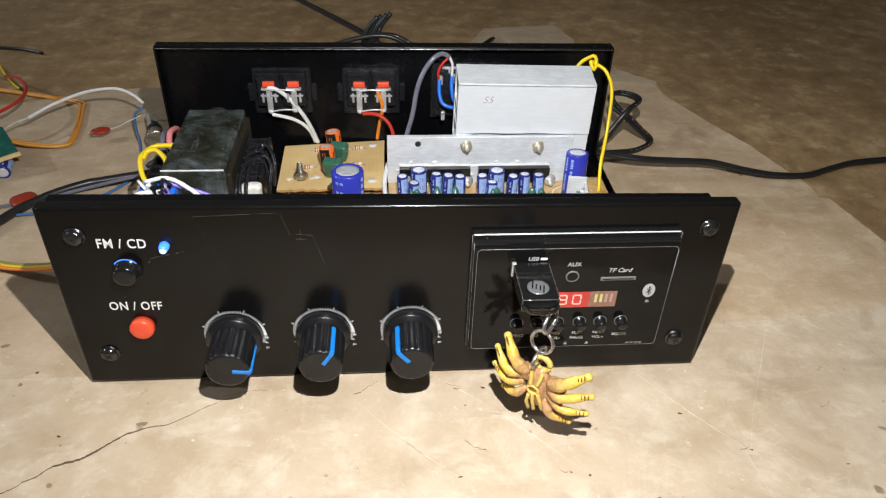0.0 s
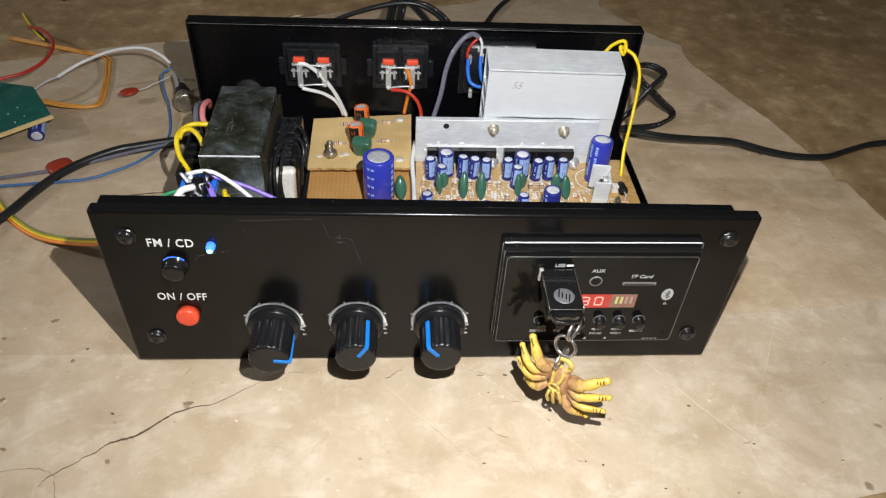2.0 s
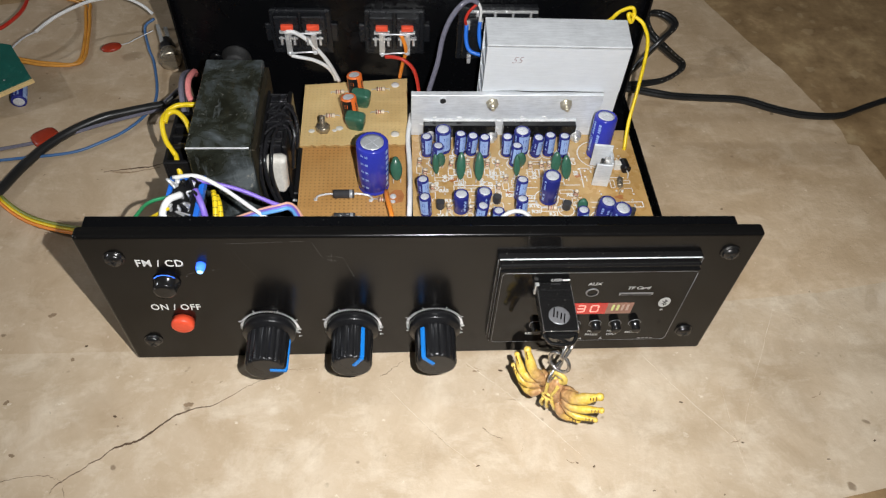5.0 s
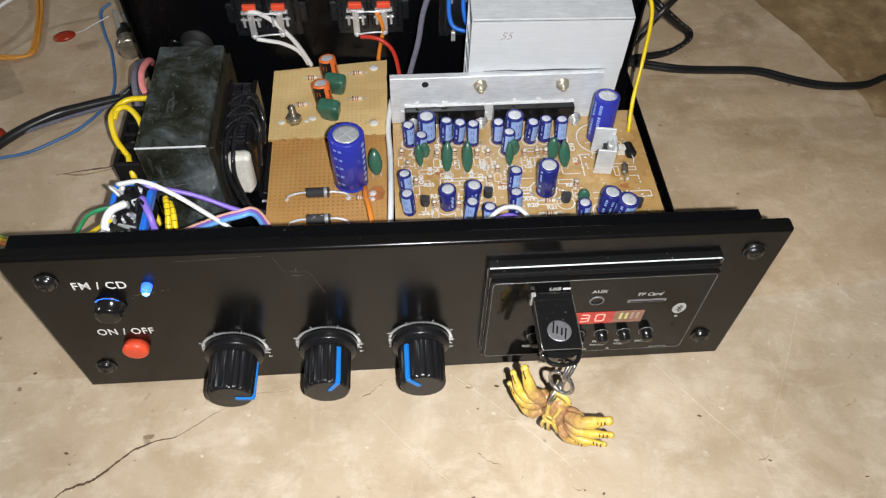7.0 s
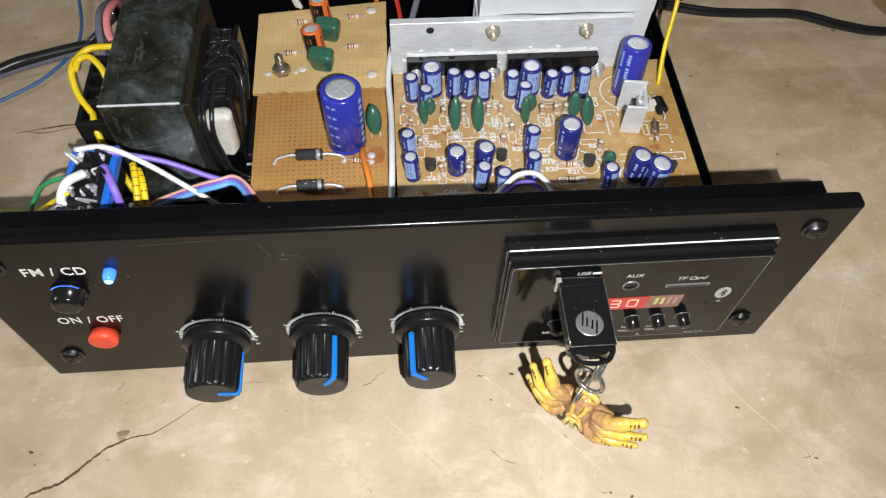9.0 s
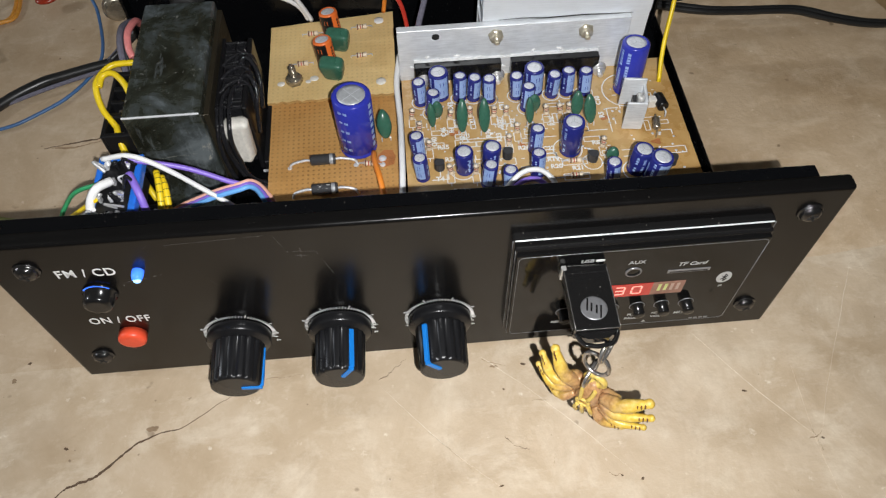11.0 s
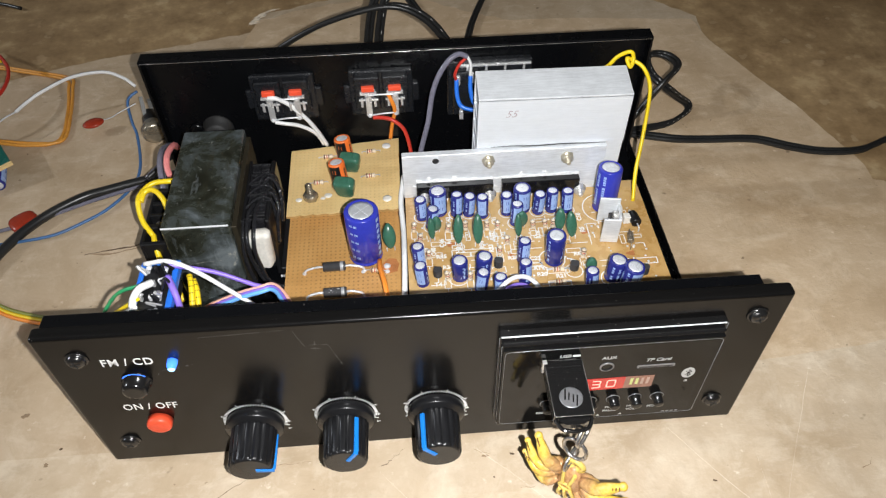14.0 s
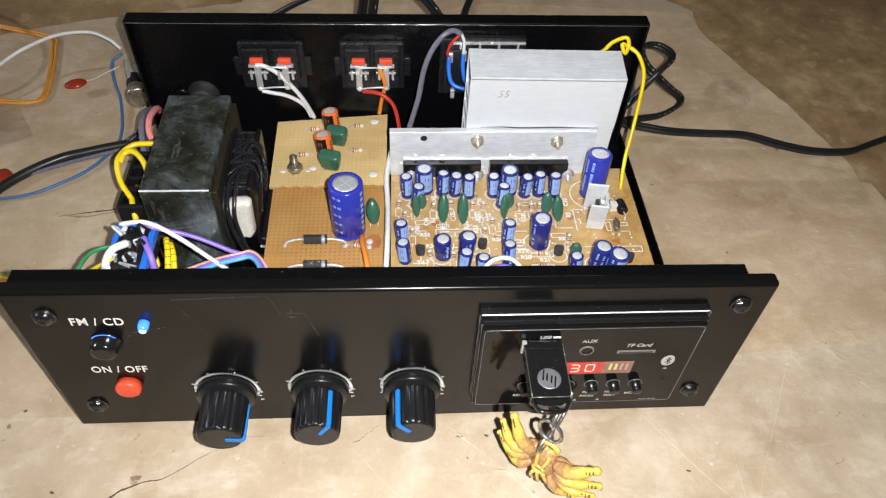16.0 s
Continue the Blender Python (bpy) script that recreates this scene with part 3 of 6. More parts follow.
    for pts, w, seed in (([(204, 29), (188, 0), (171, -30), (158, -56)], 0.45, 12), ([(22, -6), (40, -22), (62, -44), (78, -62)], 0.4, 14), ([(118, -3), (137, -30), (158, -56)], 0.4, 15), ([(157, -22), (156, -54), (158, -80)], 0.35, 16), ([(-24, -15), (2, -44), (24, -64)], 0.3, 17)):
        part("fold", crack_line(pts, w, seed, 0.6), "rub", front_ob)
    for i, (x, y, r) in enumerate(((159, -55, 1.2), (200, -65, 1.3), (228, -56, 1.2), (73, -63, 1.0), (81, -65, 1.3), (108, -78, 1.2), (142, -81, 0.9), (-45, -97, 1.4), (8, -99, 1.3), (-120, -26.5, 3.4), (27, -11, 2.4), (-155, -32, 1.5), (-210, -23, 2.4),
                                   (-199, -51, 2.2), (133, -32, 1.6), (40, -11, 1.6), (24, -63, 1.4), (-202, 29, 3.0), (-184, 1, 2.2), (30, -22, 1.0), (-179, 9, 1.5))):
        rng = random.Random(50 + i)
        bm = bmesh.new()
        p1, p2, sq = rng.uniform(0, 6), rng.uniform(0, 6), rng.uniform(0.4, 0.8)
        prism(bm, [(x + 0.8 * r * k * math.cos(a), y + 0.8 * r * k * sq * math.sin(a)) for a, k in ((b, 0.72 + 0.2 * math.sin(2 * b + p1) + 0.1 * math.sin(5 * b + p2)) for b in (2 * math.pi * q / 26 for q in range(26)))], -0.1, 0.06)
        part("dirt_spot", bm, "crack" if r < 2 else "stain", front_ob)
    for pts, w, seed in (([(-176, -70), (-171, -64), (-160, -55), (-151, -48), (-138, -43), (-127, -34), (-107, -26.5), (-89, -16), (-80, -12)], 1.6, 3),
                         ([(-171, -64), (-168, -78), (-162, -96)], 0.5, 4),
                         ([(-204, -64), (-183, -61), (-171, -64)], 0.4, 8), ([(-24, -13), (-17, -8), (-12, -4)], 0.4, 6),
                         ([(28, -42), (33, -47), (38, -50)], 0.45, 7), ([(22, -7), (26, -9), (32, -11)], 0.5, 21), ([(41, -28), (45, -28.6), (49, -28)], 0.4, 22), ([(46, -57), (47, -54), (48.5, -50)], 0.45, 23),
                         ([(153, -55), (157, -54), (160, -52)], 0.9, 24), ([(156, -51), (157, -56), (157.3, -60)], 0.6, 25), ([(204, -31), (208, -30), (211, -27)], 0.8, 26), ([(68, -61), (70, -63), (73, -62)], 1.0, 27),
                         ([(-86, -11), (-73, -8), (-66, -8), (-57, -7)], 0.4, 28), ([(-4, -38), (5, -47), (14, -57)], 0.35, 29)):
        part("split", crack_line(pts, w * (0.6 if seed > 20 else 1.0), seed, 0.9 if seed > 20 else 2.6), "stain" if seed > 20 else "crack", front_ob)


build_room()
build_ground()

# ---- the amplifier's case ----
PANEL_Z0, PANEL_Z1 = 1.2, 100.2
DECK = 5.5  # the tray stands higher than the panel's foot


def cross_screw(parent, x, z):
    """A pan-head screw with a cross recess, set in the panel."""
    bm = bmesh.new()
    lathe(bm, [(4.6, 0.0), (4.6, 0.5), (3.9, 0.55), (3.9, 1.2), (3.3, 2.3), (2.0, 2.9)], (0, 0, 0), "-y", 20)
    ob = part("screw", bm, "screw", parent, "blackened pan-head screw", (x, 0.0, z), (0, random.uniform(0, 90), 0))
    bm = bmesh.new()
    for a in (0, 1):
        box(bm, *((-2.0, 2.0, -3.05, -2.4, -0.35, 0.35) if a else (-0.35, 0.35, -3.05, -2.4, -2.0, 2.0)))
    part("cross_recess", bm, "matt", ob)


def knob(parent, x, z, angle):
    """A fluted knob on a skirt, with a blue pointer that turns over its edge."""
    bm = bmesh.new()
    lathe(bm, [(12.5, 0.4), (12.9, 0.9), (12.9, 4.3), (12.4, 5.0), (10.6, 5.6), (10.2, 6.2)], (0, 0, 0), "-y", 40)
    body = bmesh.new()

    def flute(a, i):
        if i in (0, 3, 4):
            return 1.0
        w = (a * 16 / (2 * math.pi)) % 1.0
        return 1.0 - (0.075 if 0.36 < w < 0.64 else 0.0)

    lathe(body, [(10.3, 6.0), (10.3, 6.6), (9.9, 22.6), (9.4, 23.8), (8.6, 24.2)], (0, 0, 0), "-y", 128, flute=flute)
    ob = part("knob", body, "knob", parent, "black fluted knob with a blue pointer", (x, 0, z))
    part("skirt", bm, "knob", ob)
    mark = bmesh.new()
    box(mark, 9.3, 10.75, -23.6, -7.2, -1.0, 1.0, 0.25)
    box(mark, 2.2, 10.3, -24.75, -23.4, -1.0, 1.0, 0.25)
    part("pointer", mark, "blue_line", ob, "bright blue pointer line", (0, 0, 0), (0, -angle, 0))
    ticks = bmesh.new()
    for i in range(46):
        a = radians(-22 + 226 * i / 45)
        long = 15.6 if i % 9 == 0 else 14.3
        c, s = math.cos(a), math.sin(a)
        quad = [(13.0, -0.16), (long, -0.16), (long, 0.16), (13.0, 0.16)]
        ring = [ticks.verts.new((r * c - w * s, y, r * s + w * c)) for y in (-0.14, 0.0) for r, w in quad]
        for f in ((0, 1, 2, 3), (0, 4, 5, 1), (1, 5, 6, 2), (2, 6, 7, 3), (3, 7, 4, 0)):
            ticks.faces.new([ring[j] for j in f])
    prev = None
    for i in range(25):
        u = i / 24
        a = radians(32 - 36 * u)
        pair = [ticks.verts.new((r * math.cos(a), -0.13, r * math.sin(a))) for r in (13.0, 13.1 + 1.6 * u)]
        if prev:
            ticks.faces.new((prev[0], prev[1], pair[1], pair[0]))
        prev = pair
    part("dial_scale", ticks, "white", parent, "printed white dial scale", (x, 0, z))
    bits = bmesh.new()
    box(bits, 13.6, 15.4, -0.14, 0, -2.6, -2.35)
    box(bits, 14.4, 14.65, -0.14, 0, -3.5, -1.5)
    box(bits, 13.6, 15.0, -0.14, 0, -9.0, -8.75)
    box(bits, 13.5, 13.75, -0.14, 0, -9.6, -8.2)
    part("dial_sign", bits, "white", parent, "", (x, 0, z))


def build_case():
    case = thing("amplifier_case", (0, 0, 0), "open black metal amplifier case with its lid off, standing on paper", "amplifier")
    bm = bmesh.new()
    box(bm, -143, 143, 5.7, 196, 6.0, 7.4, 0.5)
    box(bm, 142.6, 144.0, 6.0, 195, 6.2, 15.0, 0.4)
    box(bm, -144.0, -142.6, 6.0, 195, 6.2, 15.0, 0.4)
    part("base_tray", bm, "case", case, "", (0, 0, DECK))
    bm = bmesh.new()
    box(bm, -148, 140.5, 6.7, 7.9, 7.0, 97.4)
    box(bm, -148, 140.5, 6.7, 13.0, 96.9, 98.3, 0.4)
    for v in bm.verts:
        v.co.z -= 0.012 * v.co.x if v.co.z > 50 else 0
    part("front_wall", bm, "case", case)
    bm = bmesh.new()
    box(bm, -147, 143, 194.6, 196, 6.5, 93.4)
    box(bm, -147, 143, 187, 196, 92.6, 94.0, 0.6, seg=2)
    box(bm, -147, -145.8, 187, 196, 7.4, 93.4)
    box(bm, 141.8, 143, 187, 196, 7.4, 93.4)
    rear = part("rear_wall", bm, "case", case, "", (0, 0, DECK))
    bm = bmesh.new()
    tube(bm, [(-146, 186.9, 92.7), (-60, 186.9, 92.6), (40, 186.9, 92.7), (142, 186.9, 92.6)], 0.22, 6, 6)
    part("worn_edge", bm, "link", rear, "bright worn edge of the folded flange")
    for x, y in ((-111, 8.5), (109, 8.5), (-111, 176), (109, 176)):
        bm = bmesh.new()
        lathe(bm, [(8.5, 0.0), (9.0, 0.6), (8.8, 2.2), (7.0, 2.8), (7.0, 6.2 + DECK)], (x, y + 6, 0), "z", 24)
        part("rubber_foot", bm, "matt", case, "round black rubber foot")
    # front panel with folded edges
    bm = bmesh.new()
    box(bm, -150.3, 150.3, 0, 6.5, PANEL_Z0, PANEL_Z1, 1.6, seg=6)
    for v in bm.verts:
        v.co.z -= 0.008 * v.co.x if v.co.z > 50 else 0
    for f in bm.faces:
        f.smooth = f.calc_area() < 4000
    panel = part("front_panel", bm, "panel", case, "glossy black enamelled front panel")
    for x, z in ((-136.5, 87.0), (138, 86.2), (-137, 20.2), (136.3, 20)):
        cross_screw(panel, x, z)
    lettering("FM / CD", 6.6, (-118.3, -0.05, 82.7), (90, 1.4, 0), "white", panel, fat=0.1, width=20.2, spaced=1.1)
    lettering("ON / OFF", 6.6, (-119.4, -0.05, 48.4), (90, 1.4, 0), "white", panel, fat=0.1, width=23.0, spaced=1.1)
    for x, z, deg in ((-77.8, 29.8, -7), (-36.7, 30.3, 57), (4.4, 30.3, 130)):
        knob(panel, x, z, deg)
    # power lamp: clear lens bedded in a lit hole
    bm = bmesh.new()
    lathe(bm, [(2.05, 0.0), (2.05, 2.0), (1.8, 3.2), (1.2, 4.0), (0.5, 4.3)], (0, 0, 0), "-y", 18)
    lens = part("indicator_lamp", bm, "led", panel, "glowing blue indicator light", (-100.6, 0, 81.8))
    bm = bmesh.new()
    lathe(bm, [(1.5, -0.6), (1.35, 0.5), (0.4, 1.0)], (0, 0, 0), "-y", 12)
    part("lit_core", bm, "led_core", lens, "", (0, -3.6, -0.4))
    # push buttons
    bm = bmesh.new()
    lathe(bm, [(6.2, 0.0), (6.2, 0.8), (5.4, 1.0), (5.2, 5.2), (4.6, 6.2), (3.4, 6.4)], (0, 0, 0), "-y", 28)
    part("push_button", bm, "gloss", panel, "round black push button", (-118.5, 0, 69.4))
    bm = bmesh.new()
    for i in range(14):
        a0, a1 = (radians(38 + 104 * (i + k) / 14) for k in (0, 1))
        bm.faces.new([bm.verts.new((r * math.cos(a), -0.95, r * math.sin(a))) for r, a in ((5.45, a0), (6.1, a0), (6.1, a1), (5.45, a1))])
    part("lit_rim", bm, "led", panel, "blue-lit rim of the button", (-118.5, 0, 69.4))
    bm = bmesh.new()
    lathe(bm, [(5.45, 0.0), (5.45, 2.9), (5.2, 3.7), (4.6, 4.2), (3.0, 4.4)], (0, 0, 0), "-y", 28)
    part("power_button", bm, "red", panel, "round red push button", (-118.4, 0, 37.0))
    # old tape marks and scratches on the enamel
    bm = bmesh.new()
    for x0, z0, x1, z1, w in ((-87, 96, -51, 97.3, 0.25), (-51, 97.3, -47.5, 86, 0.2), (-46, 86.5, -38, 85.6, 0.2), (-38, 85.6, -33, 68, 0.22), (-87, 96, -76, 66, 0.07),
                              (-108, 75, -93, 78.3, 0.5), (-109.5, 71.8, -107.8, 74.2, 0.6), (-43.5, 82, -43, 88.5, 0.3), (-46.5, 84, -41, 83.4, 0.25)):
        n = max(3, int(math.hypot(x1 - x0, z1 - z0) / 1.2))
        for q in range(n):
            if random.random() < 0.28:
                continue
            a, b = q / n, (q + random.uniform(0.7, 1.05)) / n
            xa, za, xb, zb = x0 + (x1 - x0) * a, z0 + (z1 - z0) * a + random.uniform(-0.12, 0.12), x0 + (x1 - x0) * b, z0 + (z1 - z0) * b + random.uniform(-0.12, 0.12)
            d = math.hypot(xb - xa, zb - za)
            k = w * random.uniform(0.25, 0.8) / 2
            nx, nz = -(zb - za) / d * k, (xb - xa) / d * k
            bm.faces.new([bm.verts.new((x, -0.05, z)) for x, z in ((xa + nx, za + nz), (xb + nx, zb + nz), (xb - nx, zb - nz), (xa - nx, za - nz))])
    part("scratches", bm, "acryl", panel, "faint tape marks and scratches")
    return case


build_case()


def build_module():
    """The player module: bezel, gloss face, display, keys."""
    mod = thing("player_module", (77.9, 0, 58.7), "black media player module set in the front panel", "player module")
    bm = bmesh.new()
    # bezel: a rim against the panel and a stepped body
    box(bm, -47.0, 47.0, -3.2, 1.0, -37.5, 28.4, 0.8, seg=2)
    box(bm, -46.2, 46.2, -5.8, -3.0, -36.6, 25.9, 0.8, seg=2)
    part("bezel", bm, "gloss", mod)
    # highlight on the bezel's top edge, put in as a pale strip
    bm = bmesh.new()
    box(bm, -46.2, 46.2, -3.5, -2.9, 27.6, 28.2, 0.2)
    part("glint_line", bm, "trim", mod, "painted silver highlight along the bezel's top edge")
    for pts in ([(-46.9, -3.25, 27.8), (-46.95, -3.25, -5), (-46.9, -3.25, -36.9)], [(-46.2, -5.85, 25.4), (-46.2, -5.85, -10), (-46.1, -5.85, -36)], [(-46, -5.85, -36.4), (0, -5.85, -36.5), (45.6, -5.85, -36.4)], [(46.9, -3.25, 27.6), (46.95, -3.25, 12)]):
        bm = bmesh.new()
        tube(bm, pts, 0.16, 5, 4, taper=lambda u: 0.55 + 0.45 * math.sin(23 * u + 1))
        part("worn_edge", bm, "logo", mod, "scuffed grey edge of the bezel")
    bm = bmesh.new()
    box(bm, -45.8, 46.0, -10.0, -8.4, -36.4, 23.6, 0.5, seg=2)
    face = part("face_plate", bm, "face", mod, "glossy black acrylic face plate", (0, 3, 0))
    bm = bmesh.new()
    rim = [(sx * 43.1 + 0.3 + sx * 2.0 * math.cos(a), sz * 27.2 - 6.7 + sz * 2.0 * math.sin(a)) for sx, sz, a0 in ((1, 1, 0), (-1, 1, 1), (-1, -1, 0), (1, -1, 1)) for a in (radians(90 * (u if a0 == 0 else 1 - u)) for u in (0, 0.33, 0.67, 1))]
    tube(bm, [(x, -10.0, z) for x, z in rim + rim[:1]], 0.13, 4, 1)
    part("border_line", bm, "logo", face)
    y = -10.06
    for words, size, x, z, slant in (("AUX", 3.0, -0.8, 13.5, 0), ("TF Card", 3.2, 20.5, 9.8, 0.25), ("REPEAT", 2.5, -24.0, -28.3, 0), ("EQ", 2.5, -14.5, -28.3, 0),
                                     ("PREV", 2.3, -4.7, -27.4, 0), ("VOL-", 2.3, -4.7, -30.4, 0), ("PLAY", 2.3, 6.0, -27.4, 0), ("PAUSE", 2.3, 6.0, -30.4, 0),
                                     ("NEXT", 2.3, 16.4, -27.4, 0), ("VOL+", 2.3, 16.4, -30.4, 0), ("MODE", 2.5, 26.6, -28.8, 0), ("IR", 2.0, 36.5, -8.7, 0), ("USB", 2.8, -19.8, 17.0, 0.2)):
        lettering(words, size, (x, y, z), FRONT, "grey_print" if words == "IR" else "soft_print", face, slant=slant, fat=0.05)
    bm = bmesh.new()
    box(bm, -16.6, -13.4, -10.15, -9.95, 16.4, 17.6, 0.06)
    part("port_mark", bm, "white", face)
    for i in range(4):  # small print, unreadable
        bm = bmesh.new()
        box(bm, 31.0 + 2.1 * i, 32.5 + 2.1 * i, -10.1, -9.95, -35.0, -34.2)
        part("print_bar", bm, "logo", face)
    bm = bmesh.new()
    for x in (1.0, 11.5):
        a = [bm.verts.new((x + dx, -10.1, -34.6 + dz)) for dx, dz in ((-1, 0), (1, 0), (0, 1.7))]
        bm.faces.new(a)
    part("arrow_marks", bm, "grey_print", face)
    # oval wireless mark
    bm = bmesh.new()
    lathe(bm, [(2.9, 9.9), (2.9, 10.12)], (0, 0, 0), "-y", 28)
    for v in bm.verts:
        v.co.z *= 1.35
    mark = part("wireless_mark", bm, "soft_print", face, "", (36.2, 0, -2.3))
    bm = bmesh.new()
    for a, b in (((-1.2, -1.3), (1.2, 1.1)), ((1.2, 1.1), (0, 2.5)), ((0, 2.5), (0, -2.5)), ((0, -2.5), (1.2, -1.1)), ((1.2, -1.1), (-1.2, 1.3))):
        tube(bm, [(a[0], -10.16, a[1]), (b[0], -10.16, b[1])], 0.2, 4, 1)
    part("rune", bm, "face", mark)
    # socket, card slot
    bm = bmesh.new()
    lathe(bm, [(3.1, 9.8), (3.1, 10.4), (2.5, 10.5), (2.3, 9.9), (0.5, 9.9)], (0, 0, 0), "-y", 24, slots=[0, 0, 1, 1, 1])
    part("audio_socket", bm, ["logo", "matt"], face, "ringed round audio socket", (-1.0, 0, 7.0))
    bm = bmesh.new()
    box(bm, 12.3, 28.6, -10.25, -9.9, 4.2, 6.2, 0.1)
    slot_ob = part("card_slot", bm, "logo", face)
    bm = bmesh.new()
    box(bm, 13.2, 27.7, -10.32, -10.2, 4.6, 5.3)
    part("slot_mouth", bm, "matt", slot_ob)
    # display with lit digits and level bars
    bm = bmesh.new()
    box(bm, -9.0, 8.8, -10.2, -9.9, -11.2, -2.2)
    disp = part("display", bm, "screen", face, "lit red digital display")
    bm = bmesh.new()
    box(bm, 8.8, 21.5, -10.2, -9.9, -11.2, -2.2)
    part("display_end", bm, "screen_dim", disp)
    on = {"3": "abgcd", "0": "abcdef"}
    for k, (ch, x) in enumerate((("3", -3.7), ("0", 2.9))):
        bm = bmesh.new()
        seg = dict(a=(-1.6, 1.6, 2.3, 2.9), g=(-1.6, 1.6, -0.3, 0.3), d=(-1.6, 1.6, -2.9, -2.3), b=(1.5, 2.1, 0.3, 2.4), c=(1.5, 2.1, -2.4, -0.3), f=(-2.1, -1.5, 0.3, 2.4), e=(-2.1, -1.5, -2.4, -0.3))
        for s in on[ch]:
            x0, x1, z0, z1 = seg[s]
            box(bm, x + x0, x + x1, -10.3, -10.15, -6.6 + z0, -6.6 + z1)
        part("digit", bm, "digit", disp)
    bm = bmesh.new()
    box(bm, -8.3, -6.9, -10.3, -10.15, -6.9, -6.2)
    part("digit", bm, "digit", disp)
    for i in range(4):
        bm = bmesh.new()
        box(bm, 11.2 + 2.4 * i, 12.4 + 2.4 * i, -10.3, -10.15, -8.4, -3.6)
        part("level_bar", bm, "bar" if i < 2 else "bar_off", disp)
    for x in (-24.0, -14.5, -4.5, 6.0, 16.0, 26.0):
        bm = bmesh.new()
        lathe(bm, [(2.9, 9.8), (2.9, 10.3), (2.4, 10.4), (2.35, 14.2), (2.0, 14.7), (1.0, 14.8)], (0, 0, 0), "-y", 20)
        key = part("key", bm, "gloss", face, "small round black key", (x, 0, -20.2))
        bm = bmesh.new()
        lathe(bm, [(3.15, 9.9), (3.15, 10.16), (2.85, 10.2), (2.85, 9.95)], (0, 0, 0), "-y", 24)
        part("key_rim", bm, "logo", key)
    return mod


build_module()


def build_stick():
    """The memory stick that stands out of the module, and what hangs from it."""
    st = thing("memory_stick", (57, -10, 71), "black glossy memory stick plugged into the player module", "memory stick")
    bm = bmesh.new()
    box(bm, -6.0, 6.0, 1.0, 6.0, -2.2, 2.3, 0.3)
    part("plug", bm, "chrome", st)
    bm = bmesh.new()
    box(bm, -8.0, 8.0, -23.5, 2.4, -3.4, 3.6, 0.7, seg=3)
    body = part("body", bm, "stick", st)
    bm = bmesh.new()
    box(bm, -8.5, -6.6, 0.6, 2.6, -3.0, 3.9, 0.2)
    part("collar", bm, "chrome", st, "bright worn corner of the plug collar")
    bm = bmesh.new()
    for pts in ([(-7.8, 2.2, 3.5), (-7.8, -10, 3.5), (-7.7, -23.2, 3.4)], [(7.8, 2.2, 3.5), (7.8, -10, 3.5), (7.7, -23.2, 3.4)], [(-7.6, -23.4, 3.3), (7.6, -23.4, 3.3)], [(-7.9, 2.3, 3.2), (-7.9, 2.3, -3.0)]):
        tube(bm, pts, 0.2, 5, 4)
    part("worn_edge", bm, "link", body, "shiny worn edges of the casing")
    bm = bmesh.new()
    lathe(bm, [(4.7, 3.55), (4.7, 3.75), (4.2, 3.8)], (0, 0, 0), "z", 30)
    logo = part("round_logo", bm, "logo", body, "", (0, -15.5, 0))
    bm = bmesh.new()
    for x, a, b in ((-2.4, -1.4, 3.6), (-0.9, -1.4, 2.0), (0.9, -2.0, 1.4), (2.4, -3.6, 1.4)):
        box(bm, x - 0.3, x + 0.3, a, b, 3.78, 3.86)
    part("logo_bars", bm, "gloss", logo, "", (0, 0, 0), (0, 0, -12))
    bm = bmesh.new()
    for pts in ([(-7.2, -23.0), (-6.8, -24.6), (-5.0, -27.4), (-2.4, -28.2)], [(7.2, -23.0), (6.8, -24.6), (5.0, -27.4), (2.4, -28.2)], [(-3.0, -28.1), (0, -28.5), (3.0, -28.1)]):
        tube(bm, [(x, y, 0.3) for x, y in pts], 0.9, 8, 6)
    part("bail", bm, "stick", st, "black tapered loop at the end of the stick")
    bm = bmesh.new()
    prism(bm, [(-6.4, -23.0), (6.4, -23.0), (5.8, -24.6), (3.6, -26.2), (-3.6, -26.2), (-5.8, -24.6)], -1.4, 1.6)
    part("bail_plate", bm, "stick", st, "sloped black end of the stick")

    def ring(name, at, rot, r, wire_r, label, squash=1.0):
        bm = bmesh.new()
        pts = [(r * math.cos(2 * math.pi * i / 16) * squash, r * math.sin(2 * math.pi * i / 16), 0.4 * math.sin(math.pi * i / 16)) for i in range(17)]
        tube(bm, pts, wire_r, 8, 3)
        tagged(part(name, bm, "link", None, "", at, rot), label, "key ring", "linked key rings")

    ring("key_ring", (61.0, -36.2, 65.2), (60, 62, 20), 5.8, 0.85, "small steel link through the stick's eyelet", 0.6)
    ring("key_ring", (58.8, -37.5, 54.8), (80, 10, -48), 5.2, 0.85, "worn steel split ring between two links")
    ring("key_ring", (58.3, -36.5, 45.0), (66, 70, 25), 5.8, 0.8, "small steel link holding the charm", 0.55)


